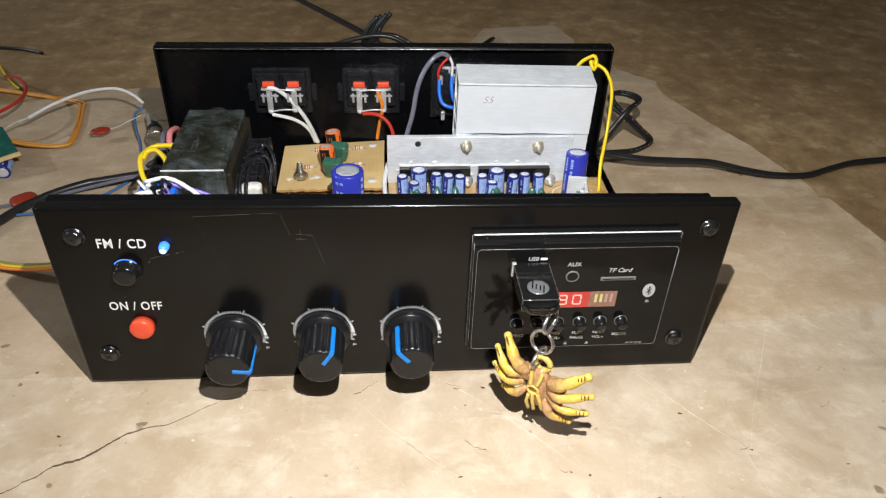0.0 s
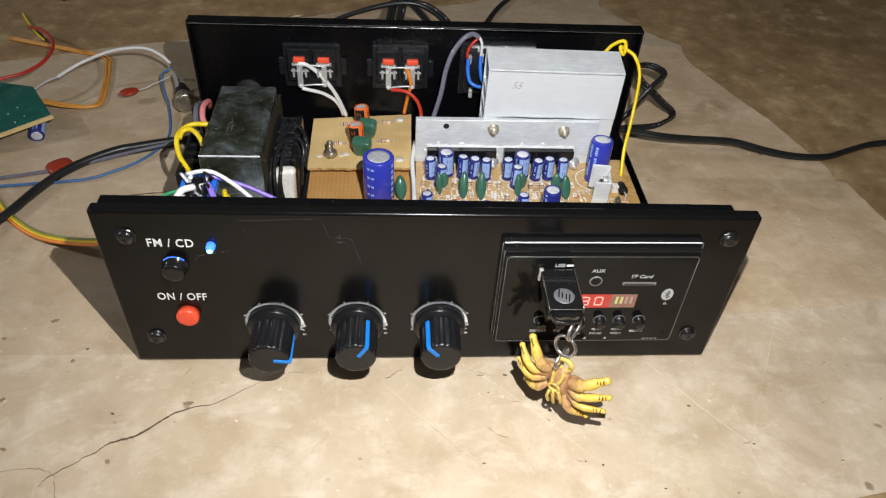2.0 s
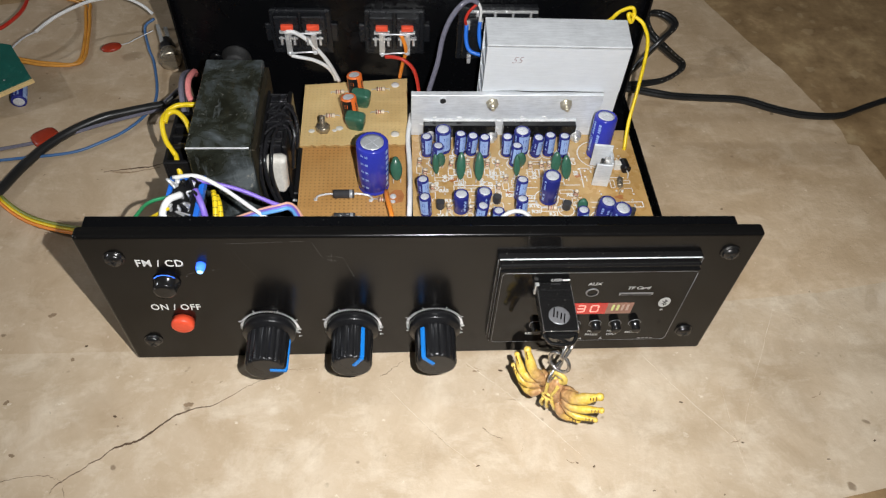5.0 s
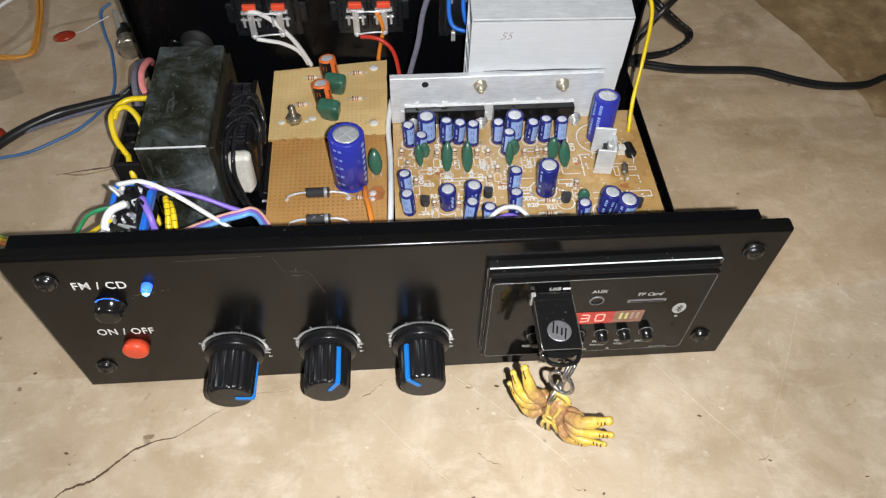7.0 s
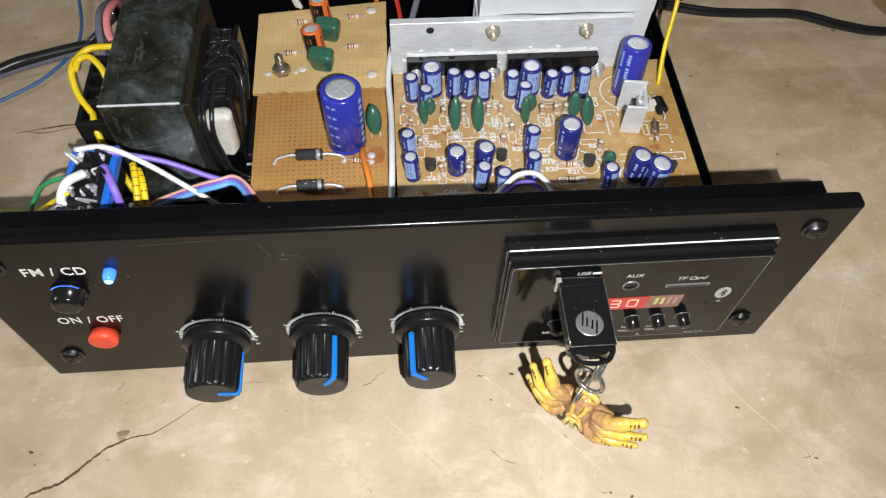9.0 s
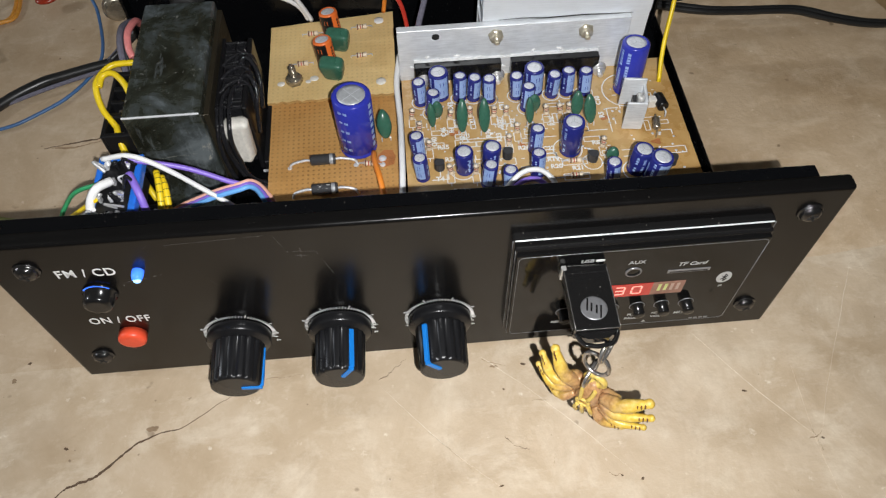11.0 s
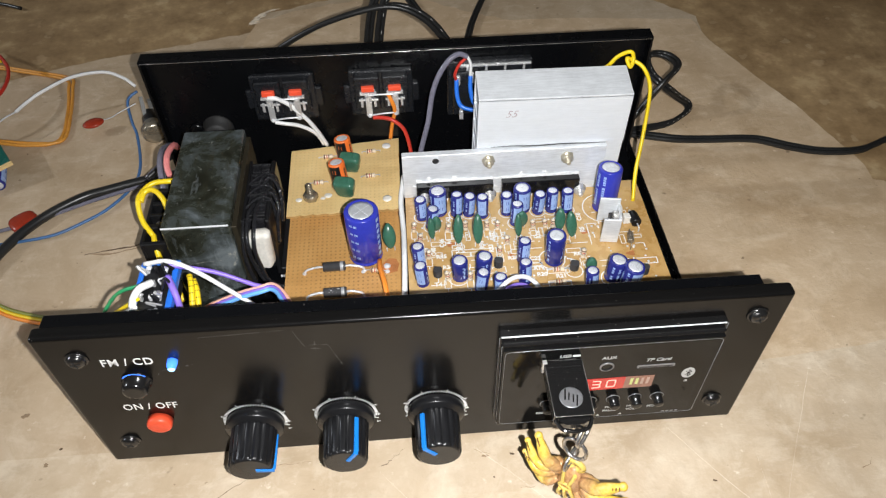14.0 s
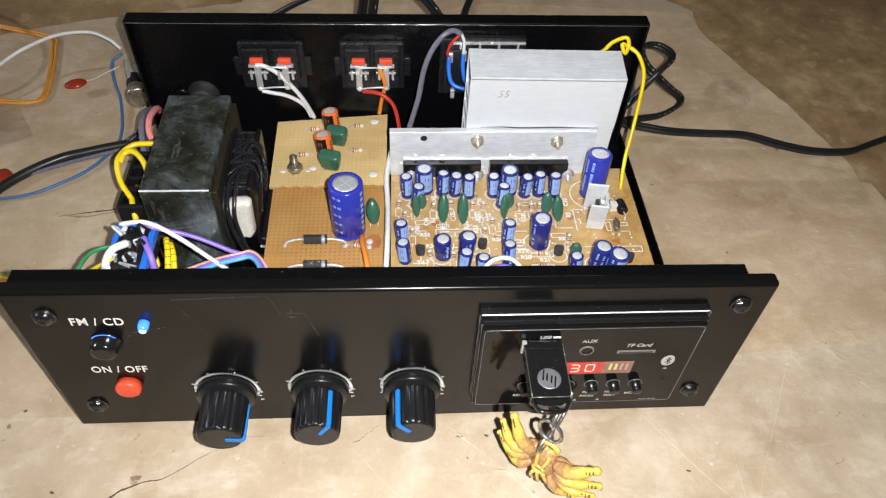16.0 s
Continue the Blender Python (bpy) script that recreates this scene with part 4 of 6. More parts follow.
def build_charm():
    """A cast resin trinket: a bound waist with bent lobes on both sides."""
    ch = thing("charm", (57.0, -37.0, 26.5), "yellow and brown cast resin charm hanging from the ring", "key charm", "", (0, 0, -37))

    def lobe(points, r, tip=0.74):
        bm = bmesh.new()
        tube(bm, points, r, 10, 6, taper=lambda u: (0.82 + 0.26 * math.sin(math.pi * min(1.0, u / 0.8)) if u < 0.4 else 1.08 - (1.08 - tip) * (u - 0.4) / 0.6 + 0.09 * math.sin(19 * u)) * (1.0 if u < 0.93 else 0.84))
        end, prev = Vector(points[-1]), Vector(points[-2])
        d = (end - prev).normalized()
        geom = bmesh.ops.create_icosphere(bm, subdivisions=2, radius=r * tip * 0.93)["verts"]
        for v in geom:
            v.co = v.co + end
            for f in v.link_faces:
                f.smooth = True
        for i in range(3):  # carved grooves near the tip
            c = end - d * (1.0 + 1.5 * i) + Vector((0, -r * tip * 0.82, r * 0.35))
            tube(bm, [c + Vector((-0.2, 0, 1.0)), c + Vector((0.2, -0.2, -1.0))], 0.27, 5, 1, slot=1)
        part("lobe", bm, ["charm", "band_brown"], ch, "yellow lobe with dark carved grooves")

    bm = bmesh.new()
    geom = bmesh.ops.create_uvsphere(bm, u_segments=20, v_segments=12, radius=1.0)["verts"]
    for v in geom:
        v.co = Vector((v.co.x * 5.4 + 3.4 + 0.10 * v.co.z, v.co.y * 4.4, v.co.z * 11.5 + 3.0))
        for f in v.link_faces:
            f.smooth = True
    for cx, cz, rx, rz in ((-3.5, 8.0, 4.0, 4.6), (10.5, 7.0, 5.5, 4.2), (11.0, 0.5, 4.5, 3.4)):  # rough mass under the lobes
        for v in bmesh.ops.create_uvsphere(bm, u_segments=16, v_segments=10, radius=1.0)["verts"]:
            k = 1 + 0.08 * math.sin(9 * v.co.x + 5 * v.co.z)
            v.co = Vector((v.co.x * rx * k + cx, v.co.y * 3.6 * k + 0.6, v.co.z * rz * k + cz))
            for f in v.link_faces:
                f.smooth = True
    part("body", bm, "charm", ch, "brown mottled body")
    for pts in ([(0.4, -3.0, 14), (0.9, -4.2, 10), (1.2, -4.8, 7)], [(5.4, -3.0, 14), (5.0, -4.2, 10.5), (4.2, -4.8, 7.6)], [(0.9, -4.8, 1.0), (0.2, -4.5, -4), (0.8, -2.6, -9.5)], [(2.8, -5.0, 2.2), (3.2, -4.7, -3), (3.6, -3.0, -8.6)], [(5.0, -4.8, 3.0), (6.6, -4.3, -2), (7.2, -2.6, -7)]):  # moulded ribbons
        bm = bmesh.new()
        tube(bm, pts, 0.85, 8, 6)
        part("ribbon", bm, "charm_yellow", ch)
    bm = bmesh.new()
    tube(bm, [(2.6 + 2.6 * math.cos(a), -4.9, 4.5 + 2.1 * math.sin(a)) for a in (2 * math.pi * i / 12 for i in range(13))], 0.65, 6, 2)
    part("oval_rim", bm, "charm_yellow", ch)
    bm = bmesh.new()
    tube(bm, [(3.6 + 3.6 * math.cos(a), -0.5 * math.sin(a), 17 + 4.0 * math.sin(a)) for a in (2 * math.pi * i / 12 for i in range(13))], 1.3, 8, 2)
    part("hanging_loop", bm, "charm_yellow", ch)
    rng = random.Random(15)
    for base, bend, tip, r in (((-2.5, 9.5), (-8.8, 16.4), (-14.2, 23.8), 2.7), ((-4.5, 7), (-13.0, 9.4), (-18.6, 15.2), 2.1), ((-3.5, 3.5), (-11.9, 1.6), (-19.1, 4.6), 1.9), ((-2.0, 0.5), (-7.5, -4.6), (-13.6, -6.6), 1.9),
                               ((8.5, 8.5), (16.9, 14.6), (24.2, 20.4), 2.9), ((9, 4), (18.6, 6.8), (27.3, 10.4), 2.2), ((9, 1.5), (17.6, -1.2), (26.6, -0.4), 1.9), ((7, -1), (12.0, -7.4), (19.5, -9.7), 2.0)):
        lobe([(base[0], -0.8, base[1]), ((base[0] + bend[0]) / 2, -2.6 + rng.uniform(-0.4, 0.4), (base[1] + bend[1]) / 2 - 0.6), (bend[0], -2.8, bend[1]), (tip[0], 0.2, tip[1])], r)


build_stick()
build_charm()

# ---- inside the case ----


def build_transformer():
    tr = thing("transformer", (-107, 126, 7.4 + DECK), "steel-clad mains transformer bolted to the tray", "transformer")
    bm = bmesh.new()
    box(bm, -18.8, 15.2, -38.6, 37.5, 0.0, 55.8, 1.3, seg=4)
    for f in bm.faces:
        f.smooth = f.calc_area() < 400
    shell = part("steel_shell", bm, "steel", tr, "dull stained galvanised steel shell")
    # glint on the folded front edge, painted as a bright strip
    bm = bmesh.new()
    box(bm, -18.5, 14.9, -38.7, -37.8, 54.9, 55.92, 0.4, seg=3)
    part("edge_highlight", bm, "trim", shell, "painted bright highlight on the front edge")
    bm = bmesh.new()
    box(bm, 15.0, 17.6, -35, 36, 0.4, 51.0, 0.3)
    part("iron_core", bm, "lam", tr)
    bm = bmesh.new()
    for y0, y1 in ((-48, -38.4), (37.2, 46)):
        bm = bmesh.new()
        box(bm, -15, 15, y0, y1, 0, 1.6, 0.4)
        part("mounting_tab", bm, "steel", tr)
    # winding bobbin on both sides
    bm = bmesh.new()
    box(bm, 17.4, 31.5, -23, 20, 4, 43.4, 2.4, seg=3)
    part("winding", bm, "coil", tr, "black taped winding with loose turns")
    bm = bmesh.new()
    box(bm, 17.3, 19.4, -26, 22, 2, 45.2, 0.6)
    box(bm, 29.4, 32.0, -26, 22, 2, 44.6, 0.6)
    box(bm, 31.8, 40.0, -27, 22, 2, 8, 0.6)
    for i in range(6):
        box(bm, 19.2, 29.6, -22 + 8 * i, -20.6 + 8 * i, 40.5, 45.0, 0.4)
    part("bobbin", bm, "black", tr)
    for q in range(3):
        bm = bmesh.new()
        y = -12 + 9 * q
        tube(bm, [(19, y - 4, 44.8), (23, y, 46.2), (28, y + 3, 46.0), (32.4, y + 1, 43), (33.0, y - 3, 30)], 0.9, 6, 5)
        part("winding_lead", bm, "coil", tr)
    for pts in ([(24, -14, 46), (21.5, -22, 47), (21.0, -33, 44), (21.5, -39, 36), (23, -40, 24), (28, -43, 13), (36, -44, 9)],
                [(27, -12, 46), (25.5, -20, 48), (25, -32, 46), (24.5, -39, 38), (25.5, -40, 26), (29, -42.5, 15), (38, -43, 10)],
                [(29, -6, 45), (33, -8, 47), (35.5, -13, 43), (34.5, -18, 36), (33.5, -22, 24)],
                [(27, 2, 45), (31, 3, 48.5), (35, -1, 46), (36.5, -7, 40), (35.5, -12, 30)],
                [(19, -24, 45), (18.4, -33, 40), (18.2, -38, 30), (20, -40, 16), (22, -40, 8)]):
        bm = bmesh.new()
        tube(bm, pts, 1.15, 7, 6)
        part("winding_lead", bm, "coil", tr)
    rng = random.Random(77)
    for row in range(5):  # moulded terminal pockets on top of the bobbin
        for col in (19.8, 25.0):
            bm = bmesh.new()
            y = -20.4 + 8.0 * row
            for x0, x1, y0, y1 in ((0, 4.6, 0, 1.1), (0, 4.6, 5.2, 6.3), (0, 1.1, 1.1, 5.2), (3.5, 4.6, 1.1, 5.2)):
                box(bm, x0, x1, y0, y1, 0, rng.uniform(1.2, 2.2), 0.25)
            part("terminal_pocket", bm, "coil", tr, "", (col, y, 43.6), (0, 0, rng.uniform(-5, 5)))
    for q in range(5):
        bm = bmesh.new()
        y, x = rng.uniform(-16, 12), rng.uniform(22, 27)
        tube(bm, [(x, y - 4, 44.0), (x + 2, y, 46.3), (x + 4, y + 3, 45.8), (32.6, y + 4, 43.0), (33.2, y + 3, 30)], rng.uniform(0.5, 0.8), 6, 5)
        part("winding_lead", bm, "coil", tr)
    bm = bmesh.new()
    for f in box(bm, 19.8, 32.0, -36.5, -28.0, 17.6, 44.0, 3.7, seg=5):
        f.smooth = True
    for v in bm.verts:
        low = (44.4 - v.co.z) / 27
        v.co.x = 27.2 + (v.co.x - 26.1) * (1 - 0.34 * low * low) + 0.5 * math.sin(v.co.z * 0.9)
        v.co.y += 0.6 * math.sin(v.co.z * 0.7 + v.co.x)
    part("wrapped_joint", bm, "cream", tr, "cream-coloured wrapped joint")
    bm = bmesh.new()
    box(bm, -29.5, -18.4, -24, 20, 2, 30, 0.8)
    box(bm, -36.0, -34.0, -31, 12, 22, 37.5, 0.5)
    box(bm, -34.6, -18.4, -31, -28.4, 20, 37.5, 0.5)
    for y0, y1 in ((-19, -15.6), (-10, -7.4), (-1.5, 1.5), (9, 12)):
        box(bm, -34.6, -18.4, y0, y1, 27, 37.5, 0.5)
    part("bobbin", bm, "black", tr, "black slotted terminal frame of the bobbin")
    for y in (-12.6, 5.0):
        bm = bmesh.new()
        box(bm, -31.5, -25.5, y - 1.6, y + 1.6, 33.4, 34.4, 0.3)
        part("solder_tag", bm, "link", tr)


MESHES = {}


def cached(key, make, mats):
    if key not in MESHES:
        bm = bmesh.new()
        make(bm)
        MESHES[key] = to_mesh(key[0], bm, mats)
    return MESHES[key]


def capacitor(board, at, r, h, lean=(0, 0), turn=0.0, big=False, label="", tone="sleeve_dark"):
    """An electrolytic capacitor on a board: shrunk sleeve, crimped can top, marked stripe."""
    k = 40 if big else 24

    def sleeve(bm):
        lathe(bm, [(r * 0.9, 0.0), (r, 0.5), (r, 1.3), (r * 0.94, 1.9), (r * 0.94, 2.2), (r, 2.9), (r, h - 0.9), (r * 0.95, h - 0.3), (r * 0.84, h + 0.02), (r * 0.74, h + 0.02), (r * 0.71, h - 0.5)], seg=k)

    def top(bm):
        lathe(bm, [(r * 0.72, h - 0.5), (r * 0.72, h - 0.14), (r * 0.5, h - 0.2)], seg=k)
        for a in range(3 if not big else 2):
            c, s = math.cos(a * 2.094 if not big else a * 1.571), math.sin(a * 2.094 if not big else a * 1.571)
            w, l = r * 0.022, r * 0.62
            lo = 0.0 if not big else -l
            v = [bm.verts.new((x * c - y * s, x * s + y * c, h - 0.1)) for x, y in ((lo, -w), (l, -w), (l, w), (lo, w))]
            f = bm.faces.new(v)
            f.material_index = 1

    def stripe(bm):
        n, half = 8, 0.74
        rings = []
        for i in range(n + 1):
            a = -half + 2 * half * i / n
            rings.append([bm.verts.new((1.012 * r * math.cos(a), 1.012 * r * math.sin(a), z)) for z in (3.0, h - 1.0)])
        for p, q in zip(rings, rings[1:]):
            bm.faces.new((p[0], q[0], q[1], p[1])).smooth = True
        for i in range(2 if h < 20 else 4):
            z = 3.6 + (h - 5.5) * (i + 0.5) / (2 if h < 20 else 4)
            for a0, a1, z0, z1 in ((-0.2, -0.14, -1.1, 1.1), (0.14, 0.2, -1.1, 1.1), (-0.2, 0.2, 1.0, 1.2), (-0.2, 0.2, -1.2, -1.0)):
                v = [bm.verts.new((1.024 * r * math.cos(a), 1.024 * r * math.sin(a), z + dz)) for a, dz in ((a0, z0), (a1, z0), (a1, z1), (a0, z1))]
                bm.faces.new(v).material_index = 1

        prng = random.Random(int(r * 100 + h))
        for col in (1.25, 1.7, 2.3, -1.3, -2.0):  # sleeve print too small to read
            z = 3.4
            while z < h - 2.4:
                tall = prng.uniform(0.6, 1.5)
                if prng.random() < 0.75:
                    v = [bm.verts.new((1.015 * r * math.cos(a), 1.015 * r * math.sin(a), z + dz)) for a, dz in ((col, 0), (col + 0.24, 0), (col + 0.24, tall), (col, tall))]
                    bm.faces.new(v).material_index = 2
                z += tall + 0.45

    ob = place("capacitor", cached(("capacitor", r, h, tone), sleeve, tone), board, at, (lean[0], lean[1], turn), label)
    place("can_top", cached(("can_top", r, h), top, ["can", "can_big"] if not big else ["can_big", "can"]), ob)
    if not big:
        place("polarity_stripe", cached(("polarity_stripe", r, h, tone), stripe, ["black", "orange_sleeve", "black"] if tone == "orange_sleeve" else ["stripe", "sleeve", "stripe"]), ob)
    return ob


def film_cap(board, at, w, d, h, lean=(0, 0), turn=0.0, label=""):
    """A dipped green film capacitor: a rounded cushion on two leads."""

    def body(bm):
        geom = bmesh.ops.create_uvsphere(bm, u_segments=20, v_segments=14, radius=1.0)["verts"]
        for v in geom:
            x, y, z = v.co
            p = 0.85 if w < 10 else 0.42
            x, y, z = (math.copysign(abs(c) ** p, c) for c in (x, y, z))
            k = 0.86 + 0.14 * z if w > 10 else 0.92 - 0.30 * z * z - 0.06 * z
            v.co = Vector((x * w / 2 * k, y * d / 2, z * h / 2 + h / 2 + 1.5))
        for f in bm.faces:
            f.smooth = True
        for x in (-w * 0.27, w * 0.27):
            tube(bm, [(x, 0, 0), (x, 0, 2.4)], 0.3, 6, 1, slot=1)

    return place("film_capacitor", cached(("film_capacitor", w, d, h), body, ["film", "solder"]), board, at, (lean[0], lean[1], turn), label)


def resistor(board, at, length=6.0, upright=False, turn=0.0, lift=1.2):
    """A banded resistor on its leads, lying or standing."""

    def body(bm):
        L = length
        far = L * (0.58 if upright else 0.95)
        prof = [(q * 1.25, p) for q, p in ((0.25, -far), (0.25, -L / 2), (1.0, -L / 2 + 0.1), (1.15, -L / 2 + 0.5), (1.15, -L / 2 + 1.2), (0.95, -L / 2 + 1.5), (0.95, -0.9), (0.97, -0.88), (0.97, -0.4), (0.95, -0.35),
                (0.95, 0.3), (0.97, 0.32), (0.97, 0.8), (0.95, 0.85), (0.95, L / 2 - 1.5), (1.15, L / 2 - 1.2), (1.15, L / 2 - 0.5), (1.0, L / 2 - 0.1), (0.25, L / 2), (0.25, L * 0.95))]
        lathe(bm, prof, axis="x", seg=10, slots=[1, 0, 0, 3, 0, 0, 2, 2, 0, 0, 3, 3, 0, 0, 0, 0, 0, 0, 1, 1])
        if not upright:
            for s in (-1, 1):
                tube(bm, [(s * L * 0.94, 0, 0), (s * L * 0.94, 0, -lift)], 0.25, 6, 1, slot=1)

    ob = place("resistor", cached(("resistor", length, upright, lift), body, ["resist", "solder", "band_red", "band_brown"]), board)
    if upright:
        ob.matrix_basis = pose(at[0] * MM, at[1] * MM, (at[2] + length * 0.6) * MM, 0, 90 + random.uniform(-12, 12), turn)
    else:
        ob.matrix_basis = pose(at[0] * MM, at[1] * MM, (at[2] + lift) * MM, 0, 0, turn)
    return ob


def board_slab(parent, outline, z, mat, thick=1.6):
    bm = bmesh.new()
    faces = prism(bm, outline, z - thick, z)
    for f in faces:
        f.material_index = 1 if abs(f.normal.z) < 0.5 else 0
    bm.normal_update()
    for f in bm.faces:
        f.material_index = 1 if abs(f.normal.z) < 0.5 else 0
    return part("board", bm, [mat, "edge"], parent)


def axial_diode(board, x0, x1, y, z, r, label=""):
    """A black diode with a silver band on bent leads."""
    xm = (x0 + x1) / 2
    bm = bmesh.new()
    lathe(bm, [(r * 0.9, -6.0), (r, -5.6), (r, 3.2), (r + 0.03, 3.25), (r + 0.03, 4.9), (r, 5.0), (r, 5.7), (r * 0.9, 6.0)], (xm, y, z + r + 1), "x", 20, slots=[0, 0, 0, 1, 0, 0, 0])
    for s, x in ((-1, x0), (1, x1)):
        tube(bm, [(xm + s * 6, y, z + r + 1), (xm + s * 9, y, z + r + 1.1), (x - s * 1.5, y - 0.8, z + r), (x, y - 1.5, z - 0.5)], 0.65, 8, 5, slot=2)
    return part("diode", bm, ["diode", "dull", "solder"], board, label)


def build_proto_boards():
    """Two hand-wired hole-raster boards between transformer and amplifier board."""
    low = thing("supply_board", (0, 0, DECK), "dark tan hole-raster supply board with a large capacitor and diodes", "circuit board")
    z = 19.5
    board_slab(low, [(-71, 40), (-8.5, 38), (-6.5, 140), (-71.5, 140)], z, "perf_dark")
    for x, y in ((-66, 46), (-14, 46), (-66, 134), (-12, 134)):
        bm = bmesh.new()
        lathe(bm, [(3.0, 7.4), (3.0, z - 1.6)], (x, y, 0), "z", 6)
        part("standoff", bm, "brass", low)
    capacitor(low, (-27.3, 101.3, z), 9.1, 35.0, (0, 0), 40, True, "large blue electrolytic capacitor", "sleeve")
    writing = bmesh.new()
    for i in range(5):  # small print on the sleeve, unreadable
        for a0 in (-2.35, -2.05):
            for k in range(3):
                a = a0 + 0.07 * k
                zz = z + 6 + 6.0 * i
                v = [writing.verts.new((-27.3 + 9.22 * math.cos(b), 101.3 + 9.22 * math.sin(b), q)) for b, q in ((a, zz), (a + 0.05, zz), (a + 0.05, zz + 1.5), (a, zz + 1.5))]
                writing.faces.new(v)
    for i in range(7):
        a, zz = -0.62, z + 5 + 4.2 * i
        v = [writing.verts.new((-27.3 + 9.22 * math.cos(b), 101.3 + 9.22 * math.sin(b), q)) for b, q in ((a, zz), (a + 0.24, zz), (a + 0.24, zz + 2.6), (a, zz + 2.6))]
        writing.faces.new(v)
    part("sleeve_print", writing, "stripe", low)
    film_cap(low, (-13.5, 103, z), 8, 5.5, 15, (-28, 0), 8)
    axial_diode(low, -61, -28, 91, z, 2.6, "black rectifier diode with a silver band")
    axial_diode(low, -59, -28, 73, z, 2.6, "black rectifier diode with a silver band")
    bm = bmesh.new()
    for x0, x1, a0, a1 in ((-46.6, -45.9, 0.9, 1.7), (-44.9, -44.3, 0.9, 1.7), (-45.9, -44.9, 1.22, 1.38), (-42.6, -42.0, 0.9, 1.7), (-42.0, -40.9, 1.5, 1.7)):
        bm.faces.new([bm.verts.new((x, 73 - 2.64 * math.cos(a), z + 3.6 + 2.64 * math.sin(a))) for x, a in ((x0, a0), (x1, a0), (x1, a1), (x0, a1))])
    part("diode_print", bm, "soft_print", low)
    axial_diode(low, -59, -28, 56, z, 2.6)
    resistor(low, (-22, 88.5, z), 6.0, False, -8)
    for x, y, s in ((-16, 92, 2.0), (-29, 89, 1.3), (-16, 88, 1.4), (-61, 90, 1.2)):
        bm = bmesh.new()
        geom = bmesh.ops.create_uvsphere(bm, u_segments=10, v_segments=6, radius=s)["verts"]
        for v in geom:
            v.co = Vector((v.co.x + x, v.co.y + y, v.co.z * 0.5 + z + 0.1))
        part("solder_blob", bm, "solder", low)
    bm = bmesh.new()
    prism(bm, [(-19, 88), (-15, 86.5), (-10.5, 88), (-9.5, 93), (-11, 97), (-15, 97.5), (-18.5, 94)], z - 0.05, z + 0.05)
    part("flux_stain", bm, "flux", low)
    up = thing("tone_board", (0, 0, DECK), "light tan hole-raster board with green and orange capacitors", "circuit board")
    z = 25.5
    rng = random.Random(9)
    torn = [(-72.5 + 65.5 * i / 26, 128.8 + 1.2 * i / 26 + rng.uniform(-0.7, 0.7)) for i in range(27)]
    board_slab(up, torn + [(-6, 193.5), (-73, 186.3)], z, "perf")
    for x, y in ((-66, 136), (-13, 138), (-66, 180), (-13, 184)):
        bm = bmesh.new()
        lathe(bm, [(2.6, 7.4 if y > 142 else 19.6), (2.6, z - 1.6)], (x, y, 0), "z", 6)
        part("standoff", bm, "brass", up)
    bm = bmesh.new()
    lathe(bm, [(4.4, 0), (4.4, 3.2), (3.9, 3.7), (1.7, 3.7), (1.7, 10.5), (1.2, 11.2)], (0, 0, 0), "z", 6)
    bolt = part("bolt", bm, "bolt", up, "hexagon nut on a standing bolt", (-59, 143, z), (0, 0, 12))
    bm = bmesh.new()
    for i in range(8):
        lathe(bm, [(1.6, 4.0 + 0.8 * i), (1.95, 4.4 + 0.8 * i), (1.6, 4.8 + 0.8 * i)], (0, 0, 0), "z", 14)
    part("thread", bm, "bolt", bolt)
    for x, y, r in ((-66, 142, 1.7), (-49, 144.5, 2.0), (-52, 142.5, 1.3)):
        bm = bmesh.new()
        geom = bmesh.ops.create_uvsphere(bm, u_segments=10, v_segments=6, radius=r)["verts"]
        for v in geom:
            v.co = Vector((v.co.x * 1.2 + x, v.co.y + y, v.co.z * 0.3 + z))
        part("solder_blob", bm, "cream", up)
    for x, y in ((-14, 186.5), (-14.5, 139)):
        bm = bmesh.new()
        lathe(bm, [(1.5, z - 0.4), (1.5, z + 0.42), (0.3, z + 0.42)], (x, y, 0), "z", 14)
        part("drilled_hole", bm, "matt", up)
        bm = bmesh.new()
        lathe(bm, [(2.7, z - 0.3), (2.6, z + 0.3), (1.3, z + 0.46)], (x, y, 0), "z", 16)
        part("hole_rim", bm, "white" if y > 160 else "cream", up)
    for y, x in ((173, -37.5), (151.5, -40.5)):
        capacitor(up, (x - 1, y + 2, z), 4.9, 16.0, (8, -6), 250, False, "orange sleeved capacitor, leaning", "orange_sleeve")
        film_cap(up, (x + 2.5, y - 6, z - 1.0), 13.5, 8.0, 13, (14, 0), -14, "squarish green dipped capacitor")
    for x, y in ((-50, 178), (-23.5, 181), (-55, 155), (-24, 158.5)):
        resistor(up, (x, y, z), 6.0, False, 3)


